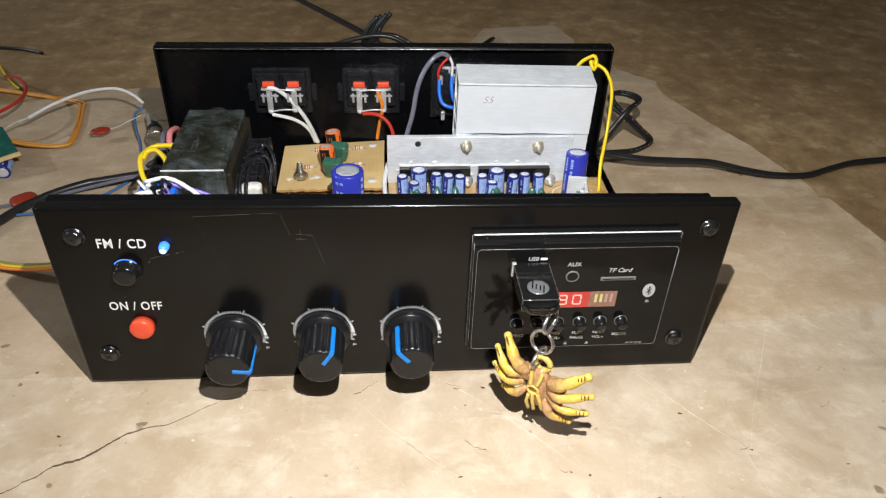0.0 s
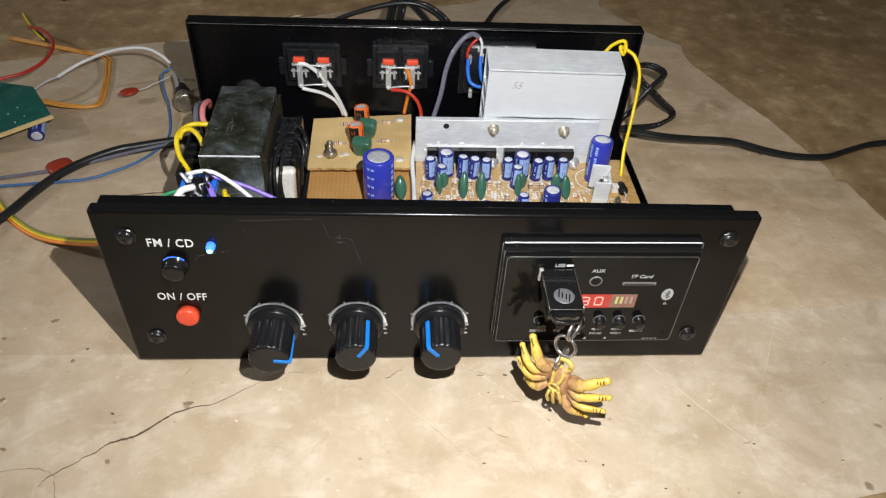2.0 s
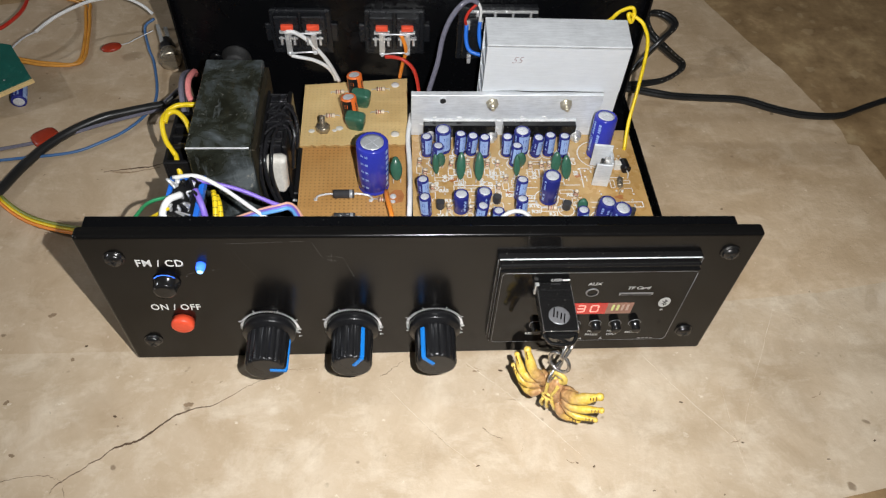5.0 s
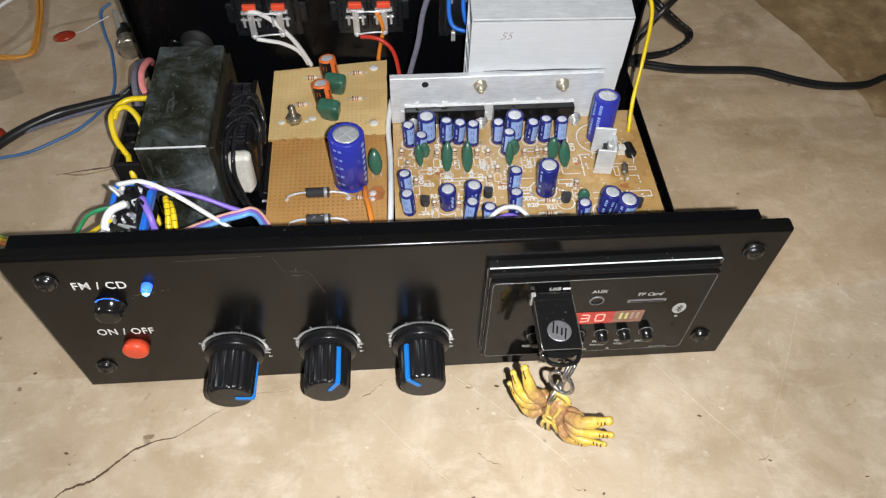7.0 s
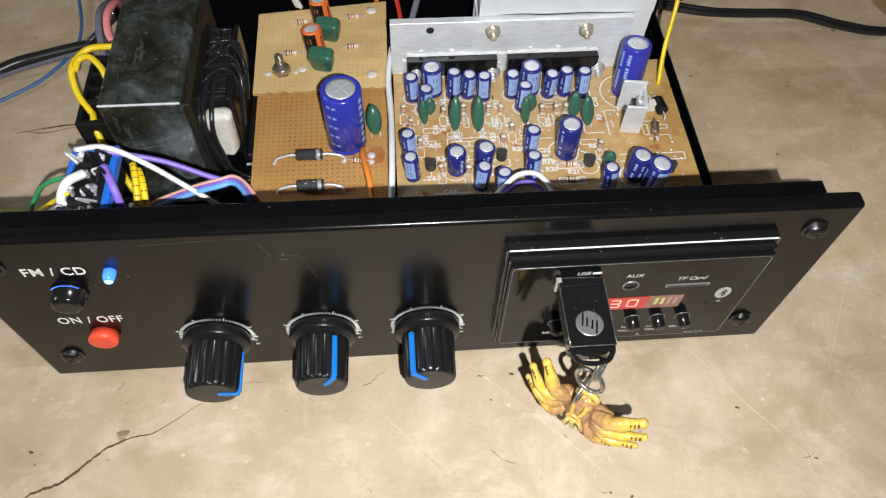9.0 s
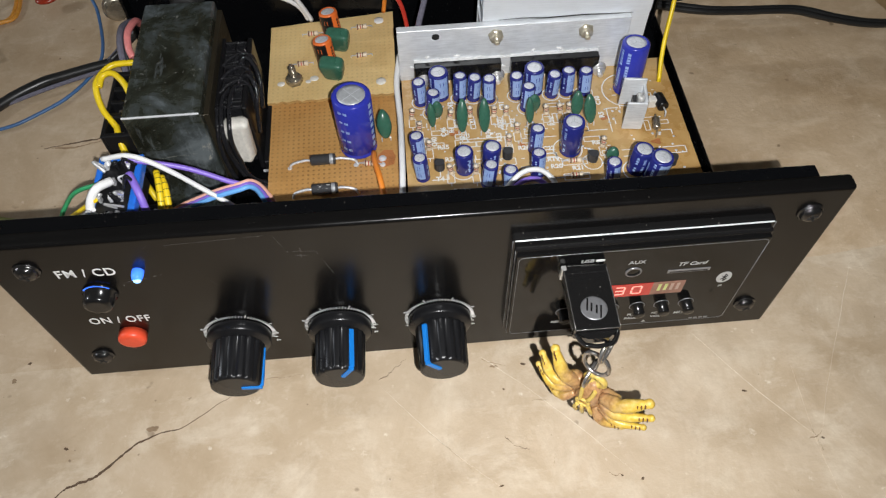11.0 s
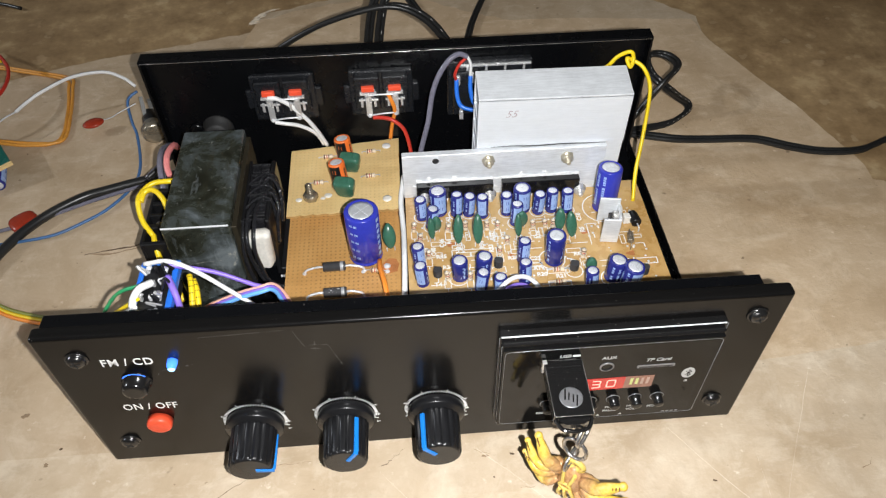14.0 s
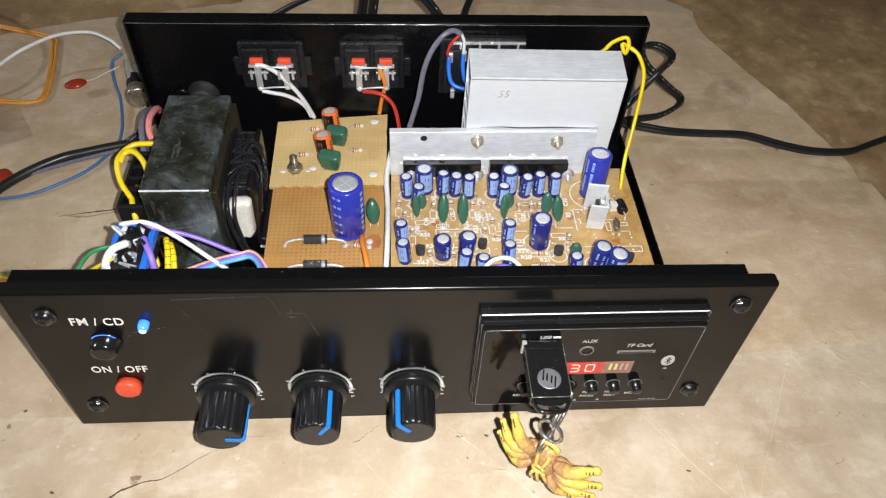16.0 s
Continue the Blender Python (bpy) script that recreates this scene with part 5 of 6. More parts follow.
def build_amp_board():
    ab = thing("amplifier_board", (0, 0, DECK), "amber audio amplifier circuit board crowded with small parts", "circuit board")
    z = 22.0
    board_slab(ab, [(-5, 34), (135, 34), (135, 146), (-4, 146)], z, "pcb")
    for x, y in ((2, 40), (128, 40), (2, 138), (128, 138)):
        bm = bmesh.new()
        lathe(bm, [(3.0, 7.4), (3.0, z - 1.6)], (x, y, 0), "z", 6)
        part("standoff", bm, "brass", ab)
    small = [(5, 125), (25, 126), (32, 126), (40, 124), (10, 117), (54, 125), (58, 116), (72, 124.5), (80, 125), (89, 124), (2, 89), (3, 76), (33, 69), (57, 73), (91, 65), (58, 88), (43, 64)]
    for i, (x, y) in enumerate(small):
        capacitor(ab, (x, y, z), 3.4, 15.0, (random.uniform(-4, 5), random.uniform(-4, 4)), -90 + random.uniform(-25, 40))
    for x, y in ((15, 129), (63, 127.5)):
        capacitor(ab, (x, y, z), 5.0, 17.0, (2, 0), -75)
    for x, y, r, h, turn in ((23, 79, 4.3, 14, 40), (35, 80, 4.3, 14.5, 30), (75, 86.5, 5.2, 21, 80), (104, 71.5, 4.8, 15, -20), (111, 66, 5.2, 16, -70)):
        capacitor(ab, (x, y, z), r, h, (random.uniform(-3, 4), random.uniform(-3, 4)), turn)
    for cx, cy, rr, z0, n in ((75, 86.5, 5.28, 28, 3), (23, 79, 4.38, 25, 3), (35, 80, 4.38, 25, 3)):  # sleeve print too small to read
        for col in (-1.75, -1.25):
            marks = bmesh.new()
            for i in range(n):
                zz = z0 + 3.0 * i
                v = [marks.verts.new((cx + rr * math.cos(b), cy + rr * math.sin(b), q)) for b, q in ((col, zz), (col + 0.22, zz), (col + 0.22, zz + 2.1), (col, zz + 2.1))]
                marks.faces.new(v)
            part("sleeve_print", marks, "stripe", ab)
    capacitor(ab, (111, 124.5, z), 6.8, 29, (1, 5), 95, False, "tall blue capacitor on the amplifier board", "sleeve")
    for x, y, lx, w, h in ((24, 101, -30, 6.2, 17), (35, 100, -28, 6.2, 17.5), (12.5, 113, 2, 6.5, 11), (10, 106, -20, 4.6, 13), (60.5, 112, 2, 7.5, 12), (58, 104, -20, 4.6, 14), (81.5, 107, -18, 6.6, 13.5), (88, 101, -24, 6.6, 15.5), (93, 77, -4, 6.5, 8.5)):
        film_cap(ab, (x, y, z), w, 4.2, h, (lx, 0), random.uniform(-12, 12))
    for x, y in ((0, 114), (19, 112), (29, 113), (41, 112), (47, 112), (67, 111), (74, 111), (78.5, 111), (51, 100), (46, 93), (3, 105), (7, 93), (16, 77), (28, 76), (91, 87)):
        resistor(ab, (x, y, z), 6.2, True, random.uniform(0, 360))
    for x, y in ((76, 79), (75.5, 70), (60, 60), (20, 60)):
        resistor(ab, (x, y, z), 6.2, False, 0)
    # small transistors with a flat front
    for x, y in ((11, 79), (44, 83), (84, 77.5), (120.5, 72)):
        bm = bmesh.new()
        prism(bm, [(2.4 * math.cos(a), 2.4 * math.sin(a)) for a in (radians(-50 + 280 * i / 14) for i in range(15))], 2.6, 7.4)
        for dx in (-1.2, 0, 1.2):
            tube(bm, [(dx, 0, 0), (dx, 0, 3)], 0.25, 5, 1, slot=1)
        part("transistor", bm, ["diode", "solder"], ab, "small black transistor", (x, y, z), (0, 0, 170))
    # folded aluminium cooler with its regulator
    bm = bmesh.new()
    box(bm, -11, 0, 5.0, 6.2, 5, 22, 0.2)
    box(bm, -9.5, 0, -7.2, -6.0, 0.5, 18, 0.2)
    box(bm, -1.2, 0, -6.2, 5.2, 3, 19, 0.2)
    cool = part("small_heatsink", bm, "alu_top", ab, "folded aluminium cooling plate", (113, 103, z), (0, 0, -8))
    bm = bmesh.new()
    box(bm, -5.5, -1.4, -5, 4, 2, 13, 0.3, slot=0)
    lathe(bm, [(2.8, -1), (2.8, 1.8), (1.6, 1.8), (1.6, 4)], (-3.0, -1, 15.5), "x", 6, slots=[1, 1, 1])
    part("regulator", bm, ["black", "chrome"], cool)
    bm = bmesh.new()
    lathe(bm, [(2.6, -4), (2.9, -3.6), (2.9, 3.6), (2.6, 4)], (0, 0, 3.2), "y", 16)
    for s in (-1, 1):
        tube(bm, [(0, s * 4, 3.2), (0, s * 7, 3), (0, s * 7.6, 0)], 0.4, 6, 4, slot=1)
    part("diode", bm, ["black", "solder"], ab, "black barrel diode", (125, 111, z), (0, 0, 8))
    bm = bmesh.new()
    lathe(bm, [(1.4, -3.5), (1.8, -3), (1.8, 3), (1.4, 3.5)], (0, 0, 3), "y", 14)
    for s in (-1, 1):
        tube(bm, [(0, s * 3.5, 3), (0, s * 6, 3), (0, s * 6.5, 0)], 0.35, 6, 4)
    part("wire_link", bm, "bolt", ab, "", (119.5, 97, z), (0, 0, -10))
    bm = bmesh.new()
    box(bm, -2, 2, -2, 2, 0, 5, 0.3)
    part("coil_form", bm, "cream", ab, "", (121, 112, z))
    # white component print
    for words, x, y in (("R35", 14, 94), ("T4", 11, 74.5), ("R26", 53, 90), ("C22", 65, 88.5), ("R19", 66, 81.5), ("R20", 67, 77), ("R21", 77, 75), ("C44", 19, 66.5), ("C46", 15, 104), ("R18", 60, 119), ("C31", 46, 119), ("R23", 42, 98),
                        ("C11", 85, 119), ("R1", 19, 105), ("R30", 37, 101), ("R12", 92, 58), ("R27", 44, 107), ("R22", 50, 107), ("R16", 69.5, 106), ("R17", 77, 105), ("R2", 3.5, 111), ("C43", 20, 121), ("C10", 95, 118), ("R5", 95, 108), ("R6", 88.5, 90), ("J2", 24, 99.5), ("C40", 10, 98), ("R34", 17, 86), ("R31", 27, 86), ("R24", 22, 109), ("C48", 6, 98)):
        lettering(words, 3.6, (x, y, z + 0.05), (0, 0, 0 if y < 96 else 90), "white", ab, "print", fat=0.15)
    bm = bmesh.new()

    def band(outline, w=0.45, closed=True):
        for i in range(len(outline) - (0 if closed else 1)):
            (x0, y0), (x1, y1) = outline[i], outline[(i + 1) % len(outline)]
            d = (math.hypot(x1 - x0, y1 - y0) or 1) / 0.7
            nx, ny = -(y1 - y0) / d * w, (x1 - x0) / d * w
            bm.faces.new([bm.verts.new((x, y, z + 0.07)) for x, y in ((x0 + nx, y0 + ny), (x0 - nx, y0 - ny), (x1 - nx, y1 - ny), (x1 + nx, y1 + ny))])

    for x, y, r in [(x, y, 4.4) for x, y in small[:10:1]] + [(74, 87, 7.0), (110, 124, 11.5), (104, 71, 6.2), (111, 63.5, 6.5), (22, 78.5, 5.6), (84.5, 78, 4.6)]:
        band([(x + r * math.cos(2 * math.pi * i / 20), y + r * math.sin(2 * math.pi * i / 20)) for i in range(20)])
    for o in ([(20, 98), (46, 98), (46, 91)], [(20, 98), (20, 92)], [(38, 84), (48, 84), (48, 80), (38, 80)], [(7, 74), (15, 74), (15, 79)], [(122, 95), (127, 95), (127, 92)], [(120, 84), (131, 84), (131, 80), (120, 80)],
              [(120, 60), (128, 60), (128, 54), (120, 54)], [(4, 64), (10, 64), (10, 56)], [(115, 104), (124, 104)], [(2, 100), (2, 108), (6, 108)]):
        band(o, 0.4, False)
    for x, y in ((0, 113), (19, 111), (29, 112), (41, 111), (47, 111), (67, 110), (74, 110), (78.5, 110), (51, 99), (46, 92), (3, 104), (7, 92), (16, 76), (28, 75), (91, 86)):
        band([(x - 1.7, y - 4.5), (x + 1.7, y - 4.5), (x + 1.7, y + 1), (x - 1.7, y + 1)], 0.35)
        band([(x, y - 4.5), (x, y - 6.5)], 0.35, False)
    for x, y in ((76, 79), (75.5, 70)):
        band([(x - 6, y - 1.8), (x + 6, y - 1.8), (x + 6, y + 1.8), (x - 6, y + 1.8)], 0.35)
    for x, y, _ in [(p[0], p[1], 0) for p in ((26.5, 104), (34, 104), (13, 113), (10.5, 105), (61, 113), (56.5, 104), (82.5, 109), (87, 102))]:
        band([(x - 4, y - 8), (x + 4, y - 8), (x + 4, y - 11), (x - 4, y - 11)], 0.35)
    for x0, y0, x1, y1 in ((98, 96, 98, 112), (98, 112, 104, 112), (100, 84, 116, 84), (100, 80, 112, 80), (62, 96, 70, 96), (62, 93, 62, 96), (66, 70, 70, 70), (50, 78, 54, 78), (30, 90, 44, 90), (4, 86, 4, 82), (12, 66, 30, 66), (96, 52, 112, 52), (84, 98, 96, 98)):
        band([(x0, y0), (x1, y1)], 0.4, False)
    rng = random.Random(21)
    for i in range(26):  # part outlines between the rows
        x, y = rng.uniform(4, 124), rng.choice((60, 66, 72, 83, 90, 95, 100, 107, 116, 121)) + rng.uniform(-1.5, 1.5)
        if rng.random() < 0.5:
            band([(x - 3.4, y - 1.2), (x + 3.4, y - 1.2), (x + 3.4, y + 1.2), (x - 3.4, y + 1.2)], 0.35)
        else:
            band([(x - 1.2, y - 3.2), (x + 1.2, y - 3.2), (x + 1.2, y + 3.2), (x - 1.2, y + 3.2)], 0.35)
    for i in range(50):  # ticks, brackets and worn characters
        x, y, n = rng.uniform(1, 129), rng.uniform(52, 130), rng.uniform(1.0, 3.4)
        band([(x, y), (x + n, y)] if rng.random() < 0.5 else [(x, y), (x, y + n)], 0.42, False)
    part("component_print", bm, "white", ab)

    def fillet(b):
        lathe(b, [(0.75, -0.05), (0.66, 0.14), (0.25, 0.4)], seg=8)

    for i in range(150):  # solder fillets and bare pads
        pad = place("solder_pad", cached(("solder_pad",), fillet, "solder"), ab, (rng.uniform(0, 130), rng.uniform(50, 131), z))
        pad.scale = [rng.uniform(0.6, 1.1)] * 3
    for x, y, r in ((20, 103, 3.4), (96, 106, 3.0), (22, 63, 3.6), (52, 92, 2.2), (70, 64, 2.6), (8, 66, 2.4), (118, 88, 3.0)):  # brown flux left round hand-soldered joints
        b = bmesh.new()
        prism(b, [(x + r * k * math.cos(a), y + 0.7 * r * k * math.sin(a)) for a, k in ((2 * math.pi * q / 20, 0.8 + 0.2 * math.sin(3 * q * 0.31 + x)) for q in range(20))], z - 0.05, z + 0.04)
        part("flux_stain", b, "flux", ab)
    # power chips and their cooling bar
    for x0, x1 in ((3, 47.5), (52.5, 98)):
        bm = bmesh.new()
        box(bm, x0, x1, 136.4, 141.6, z + 3.0, z + 12.4, 0.5, seg=2)
        for i in range(9):
            x = x0 + 4 + (x1 - x0 - 8) * i / 8
            box(bm, x - 0.4, x + 0.4, 138, 138.8, z, z + 5, slot=1)
        part("power_chip", bm, ["gloss", "solder"], ab, "long black power amplifier chip")
    bm = bmesh.new()
    box(bm, -4.5, 112, 141.8, 145.8, z, 53.8, 0.25)
    bar = part("cooling_bar", bm, "alu_top", ab, "scratched aluminium cooling bar")
    rng = random.Random(4)
    for x0, zz0, n in ((50, 34, 14), (48.5, 28, 10), (25, 36.8, 6), (78, 37, 7), (2, 31, 6), (64, 37, 5), (97, 31, 6), (10, 37, 5)):
        bm = bmesh.new()
        spokes, p = 18, rng.uniform(0, 6)
        hub = bm.verts.new((x0, 140.9, zz0))
        rings = [[bm.verts.new((x0 + (0.8 + 0.16 * n) * k * q * math.cos(a), 141.85 - lift * rng.uniform(0.5, 1.0), zz0 + (0.5 + 0.09 * n) * k * q * math.sin(a)))
                  for a, k in ((2 * math.pi * i / spokes, 0.75 + 0.3 * math.sin(2 * 2 * math.pi * i / spokes + p) + rng.uniform(-0.22, 0.22)) for i in range(spokes))] for q, lift in ((0.55, 0.9), (1.0, 0.15))]
        for i in range(spokes):
            j = (i + 1) % spokes
            bm.faces.new((hub, rings[0][i], rings[0][j])).smooth = True
            bm.faces.new((rings[0][i], rings[1][i], rings[1][j], rings[0][j])).smooth = True
        part("heat_paste", bm, "paste", bar, "smear of white heat paste")
    for x0, x1 in ((3, 47.5), (52.5, 98)):  # paste pressed out along the top of each chip
        bm = bmesh.new()
        n = 22
        low = [(x0 + (x1 - x0) * q / n, z + 12.2) for q in range(n + 1)]
        top = [(x, h + rng.uniform(0.5, 1.7)) for x, h in low]
        rows = [[bm.verts.new((x, y, h)) for x, h in line] for y, line in ((141.75, top), (140.9, top), (140.6, low))]
        for a, b in zip(rows, rows[1:]):
            for q in range(n):
                bm.faces.new((a[q], a[q + 1], b[q + 1], b[q]))
        part("heat_paste", bm, "paste", bar, "smear of white heat paste")
    bm = bmesh.new()
    lathe(bm, [(1.9, 0), (1.9, 0.12), (1.4, 0.12)], (0, 0, 0), "-y", 18)
    part("drilled_hole", bm, "matt", bar, "", (14.5, 141.78, 49.5))
    for x, zz in ((44.5, 48.0), (89.7, 47.4), (7.5, 27), (45.5, 26), (98.5, 26)):
        bm = bmesh.new()
        lathe(bm, [(4.0, 0), (4.0, 0.8), (3.2, 0.9), (3.2, 2.9), (2.8, 3.2), (1.4, 3.2), (1.4, 6.0), (1.0, 6.4)], (0, 0, 0), "-y", 6 if zz > 30 else 20)
        part("nut", bm, "brass" if zz > 30 else "chrome", bar, "", (x, 141.8 if zz > 30 else 137.5, zz), (0, random.uniform(0, 60), 0))
    # tall folded aluminium heatsink behind the bar
    hs = thing("heatsink", (79.5, 157, 22 + DECK), "tall folded aluminium heatsink box behind the cooling bar", "heatsink", rot=(0, 0.9, 0))
    bm = bmesh.new()
    box(bm, -42, 42, -11.9, -10.5, 32.2, 64.2, 0.3)
    box(bm, -42, 42, -10.9, -9.6, 1, 33, 0.2)
    part("front_sheet", bm, "alu", hs)
    bm = bmesh.new()
    for f in box(bm, -42, 42, -11.9, 9.0, 63.2, 64.9, 0.4, seg=2):
        f.smooth = False
    for v in bm.verts:
        v.co.z += 0.2 * (v.co.y + 11.9)
    part("top_sheet", bm, "alu_top", hs)
    bm = bmesh.new()
    box(bm, -42, 42, 7.6, 9.0, -14.6, 67.6, 0.3)
    part("back_sheet", bm, "alu", hs)
    for i in range(4):
        bm = bmesh.new()
        box(bm, -42, 42, -10.4, 7.6, 12 + 12 * i, 13.2 + 12 * i)
        part("fin", bm, "alu", hs)
    lettering("55", 6.4, (-24, -11.98, 54.5), FRONT, "pencil", hs, "pencil_mark", slant=0.35, fat=-0.12)
    # thin dark line along the step between the front sheets
    bm = bmesh.new()
    tube(bm, [(-34, -12.2, 32.2), (-22, -12.2, 32.6), (-10, -12.2, 32.1), (8, -12.2, 32.7), (20, -12.1, 32.4), (33, -12.2, 32.5)], 0.3, 6, 8, taper=lambda u: 0.3 + 0.7 * math.sin(math.pi * u))
    part("gap_line", bm, "matt", hs)


def spring_terminal(x, z):
    """A two-way spring loudspeaker terminal seen from behind."""
    k = 0.89
    st = thing("speaker_terminal", (x, 194.6, z + DECK), "black spring speaker terminal with two red levers on the rear wall", "speaker terminal", "speaker terminals")
    bm = bmesh.new()
    box(bm, -21, 21, -4.0, 0, -19, 16, 0.8)
    box(bm, -17.5, -1, -9.5, -3.5, -11, 14.5, 0.8)
    box(bm, 1, 17.5, -9.5, -3.5, -11, 14.5, 0.8)
    for s in (-1, 1):
        box(bm, s * 21 - 4, s * 21 + 4, -2.6, 0, -10, 4, 0.6)
    part("body", bm, "clamp", st)
    for s in (-1, 1):
        c = s * 8.8
        bm = bmesh.new()
        box(bm, c - 4.2, c + 4.2, -12.0, -8.5, 5.0, 8.8, 0.7, seg=2)
        part("lever", bm, "red", st, "red plastic lever")
        bm = bmesh.new()
        box(bm, c - 5.4, c + 5.4, -12.0, -9.0, 2.6, 4.2, 0.2)
        box(bm, c - 2.0, c + 2.0, -11.6, -10.2, -14.5, 2.5, 0.3)
        for dx in (-5.2, 3.6):
            box(bm, c + dx, c + dx + 1.6, -12.4, -10.2, -6.5, 0.0, 0.3)
        box(bm, c - 6.4, c + 6.4, -11.0, -9.6, -2.6, -1.4, 0.2)
        part("spring_contact", bm, "tin", st, "dull bent contact strip")
    bm = bmesh.new()
    tube(bm, [(-8.8, -12, 2.6), (0, -12.6, 3.6), (8.8, -12, 2.6)], 0.55, 6, 4)
    tube(bm, [(-8.8, -11.4, -14), (0, -12.2, -12.2), (8.8, -11.4, -12.5)], 0.6, 6, 4)
    for x, z in ((-8.8, -14), (8.8, -13), (8.8, 2.6)):
        geom = bmesh.ops.create_uvsphere(bm, u_segments=8, v_segments=6, radius=1.5)["verts"]
        for v in geom:
            v.co += Vector((x, -11.5, z))
    part("bridge_wire", bm, "solder", st)
    for ob in st.children:
        ob.data.transform(Matrix.Scale(k, 4))


def build_rear_fittings():
    spring_terminal(-71.5, 64.0)
    spring_terminal(-14.0, 63.7)
    rca = thing("phono_block", (50, 194.6, 63 + DECK), "black phono socket block on the rear wall", "socket block")
    bm = bmesh.new()
    box(bm, -25, 25, -5, 0, -19, 19, 0.8)
    box(bm, -22, -6, -9, -4, -16, 14, 1.0)
    part("body", bm, "clamp", rca)
    bm = bmesh.new()
    box(bm, -18, 24, -6.4, -4.6, 16.0, 17.4, 0.2)
    for i in range(4):
        box(bm, -14 + 11 * i, -12.6 + 11 * i, -7, -5, 12.5, 17.0, 0.2)
    for x, zz in ((-19, 10), (-11, 11), (-17, -15), (-8, -15)):
        box(bm, x - 1.2, x + 1.2, -11, -7, zz - 3, zz + 3, 0.3)
    part("earth_strip", bm, "tin", rca, "bright tinned earth strip")
    gr = thing("cable_grommet", (-115.5, 194.6, 41 + DECK), "dark grey rubber cable grommet on the rear wall", "grommet")
    bm = bmesh.new()
    lathe(bm, [(9.4, 0), (9.4, 1.4), (8.0, 2.0), (7.6, 7.0), (6.2, 8.4), (4.0, 8.6)], (0, 0, 0), "-y", 24)
    part("collar", bm, "matt", gr)
    bm = bmesh.new()
    lathe(bm, [(4.6, 0), (4.6, 1.2), (4.0, 2.4), (2.0, 2.8)], (-13, 0, 0), "-y", 16)
    part("nut", bm, "case", gr)
    # metal plug lying on the paper beyond the case's corner
    jk = thing("jack_plug", (-174, 240, 8.2), "shiny metal jack plug with black insert lying on the paper", "plug", rot=(0, 0, 19))
    bm = bmesh.new()
    lathe(bm, [(4.0, 0.6), (7.4, 0.0), (9.3, 1.0), (9.5, 2.0), (9.5, 6.5), (8.8, 7.6), (7.2, 8.0), (7.2, 13.5), (6.6, 14.4)], (0, 0, 0), "y", 24)
    part("barrel", bm, "bolt", jk)
    bm = bmesh.new()
    lathe(bm, [(6.5, 14.2), (6.9, 15.0), (6.9, 22.0), (5.6, 23.0), (5.2, 30.0), (3.0, 31.0)], (0, 0, 0), "y", 20)
    part("insert", bm, "black", jk, "black plastic insert")
    for x, z, l in ((-3.2, 4.6, 46), (2.6, 3.4, 42)):
        bm = bmesh.new()
        box(bm, x - 1.6, x + 1.6, 22, l + 4, z - 0.4, z + 0.4, 0.2)
        part("solder_lug", bm, "chrome", jk)
    for ob in jk.children:
        ob.data.transform(Matrix.Scale(0.85, 4))


def build_switches():
    for zc, mat, word in ((70.5, "w_blue", "blue"), (38, "black", "black")):
        sw = thing("push_switch", (-116, 5.6, zc), f"{word} latching push switch behind the front panel", "switch", "push switches")
        bm = bmesh.new()
        box(bm, -6.4, 6.2, 0, 49, -7, 8.6, 0.5)
        part("contact_block", bm, "black", sw)
        for x0, x1 in ((-8.6, -6.3), (6.1, 8.8)):
            bm = bmesh.new()
            box(bm, x0, x1, 0, 51, 4.6, 9.2, 0.6, seg=2)
            part("side_cheek", bm, mat, sw, f"{word} plastic side of the switch")
        bm = bmesh.new()
        box(bm, -6.4, 6.2, 48.8, 51.4, 4.2, 9.0, 0.7, seg=2)
        part("end_cheek", bm, mat, sw)
        for i in range(5):
            for x in (-5.4, -0.4, 4.4):
                bm = bmesh.new()
                box(bm, x * 0.8 - 0.6, x * 0.8 + 0.6, 12 + 8 * i, 14.0 + 8 * i, 8.4, 11.4, 0.2)
                geom = bmesh.ops.create_uvsphere(bm, u_segments=8, v_segments=6, radius=1.0)["verts"]
                rx, ry, rz = (random.uniform(0.6, 1.7) for _ in range(3))
                ax, ay = random.uniform(-0.9, 0.9), random.uniform(-1.6, 1.6)
                for v in geom:
                    lump = 1 + 0.35 * math.sin(5 * v.co.x + 7 * v.co.y + 3 * v.co.z + i)
                    v.co = Vector((v.co.x * rx * lump + x * 0.8 + ax, v.co.y * ry * 1.3 * lump + 13.2 + 8 * i + ay, v.co.z * rz * 0.8 + 10.6))
                    for f in v.link_faces:
                        f.smooth = True
                part("soldered_pin", bm, ("tin", "coil", "solder")[(i + int(x)) % 3], sw)


    # loose tinned strands curling off the soldered pins
    rng = random.Random(33)
    for i in range(12):
        x, y = -116 + rng.choice((-4.5, 3.5)) + rng.uniform(-1, 1), 18 + 2.9 * i
        wire([(x, y, 80.5), (x + rng.uniform(-3, 3), y + rng.uniform(-2, 3), 84 + rng.uniform(-1, 2)), (x + rng.uniform(-5, 5), y + rng.uniform(-4, 4), 82 + rng.uniform(-2, 1.5))], rng.uniform(0.45, 0.8), rng.choice(("tin", "solder", "coil")), "short tinned strand on the switch pins", "wire_strand", "wire", "strands on the switch")


build_transformer()
build_proto_boards()
build_amp_board()
build_rear_fittings()
build_switches()

# ---- wiring ----


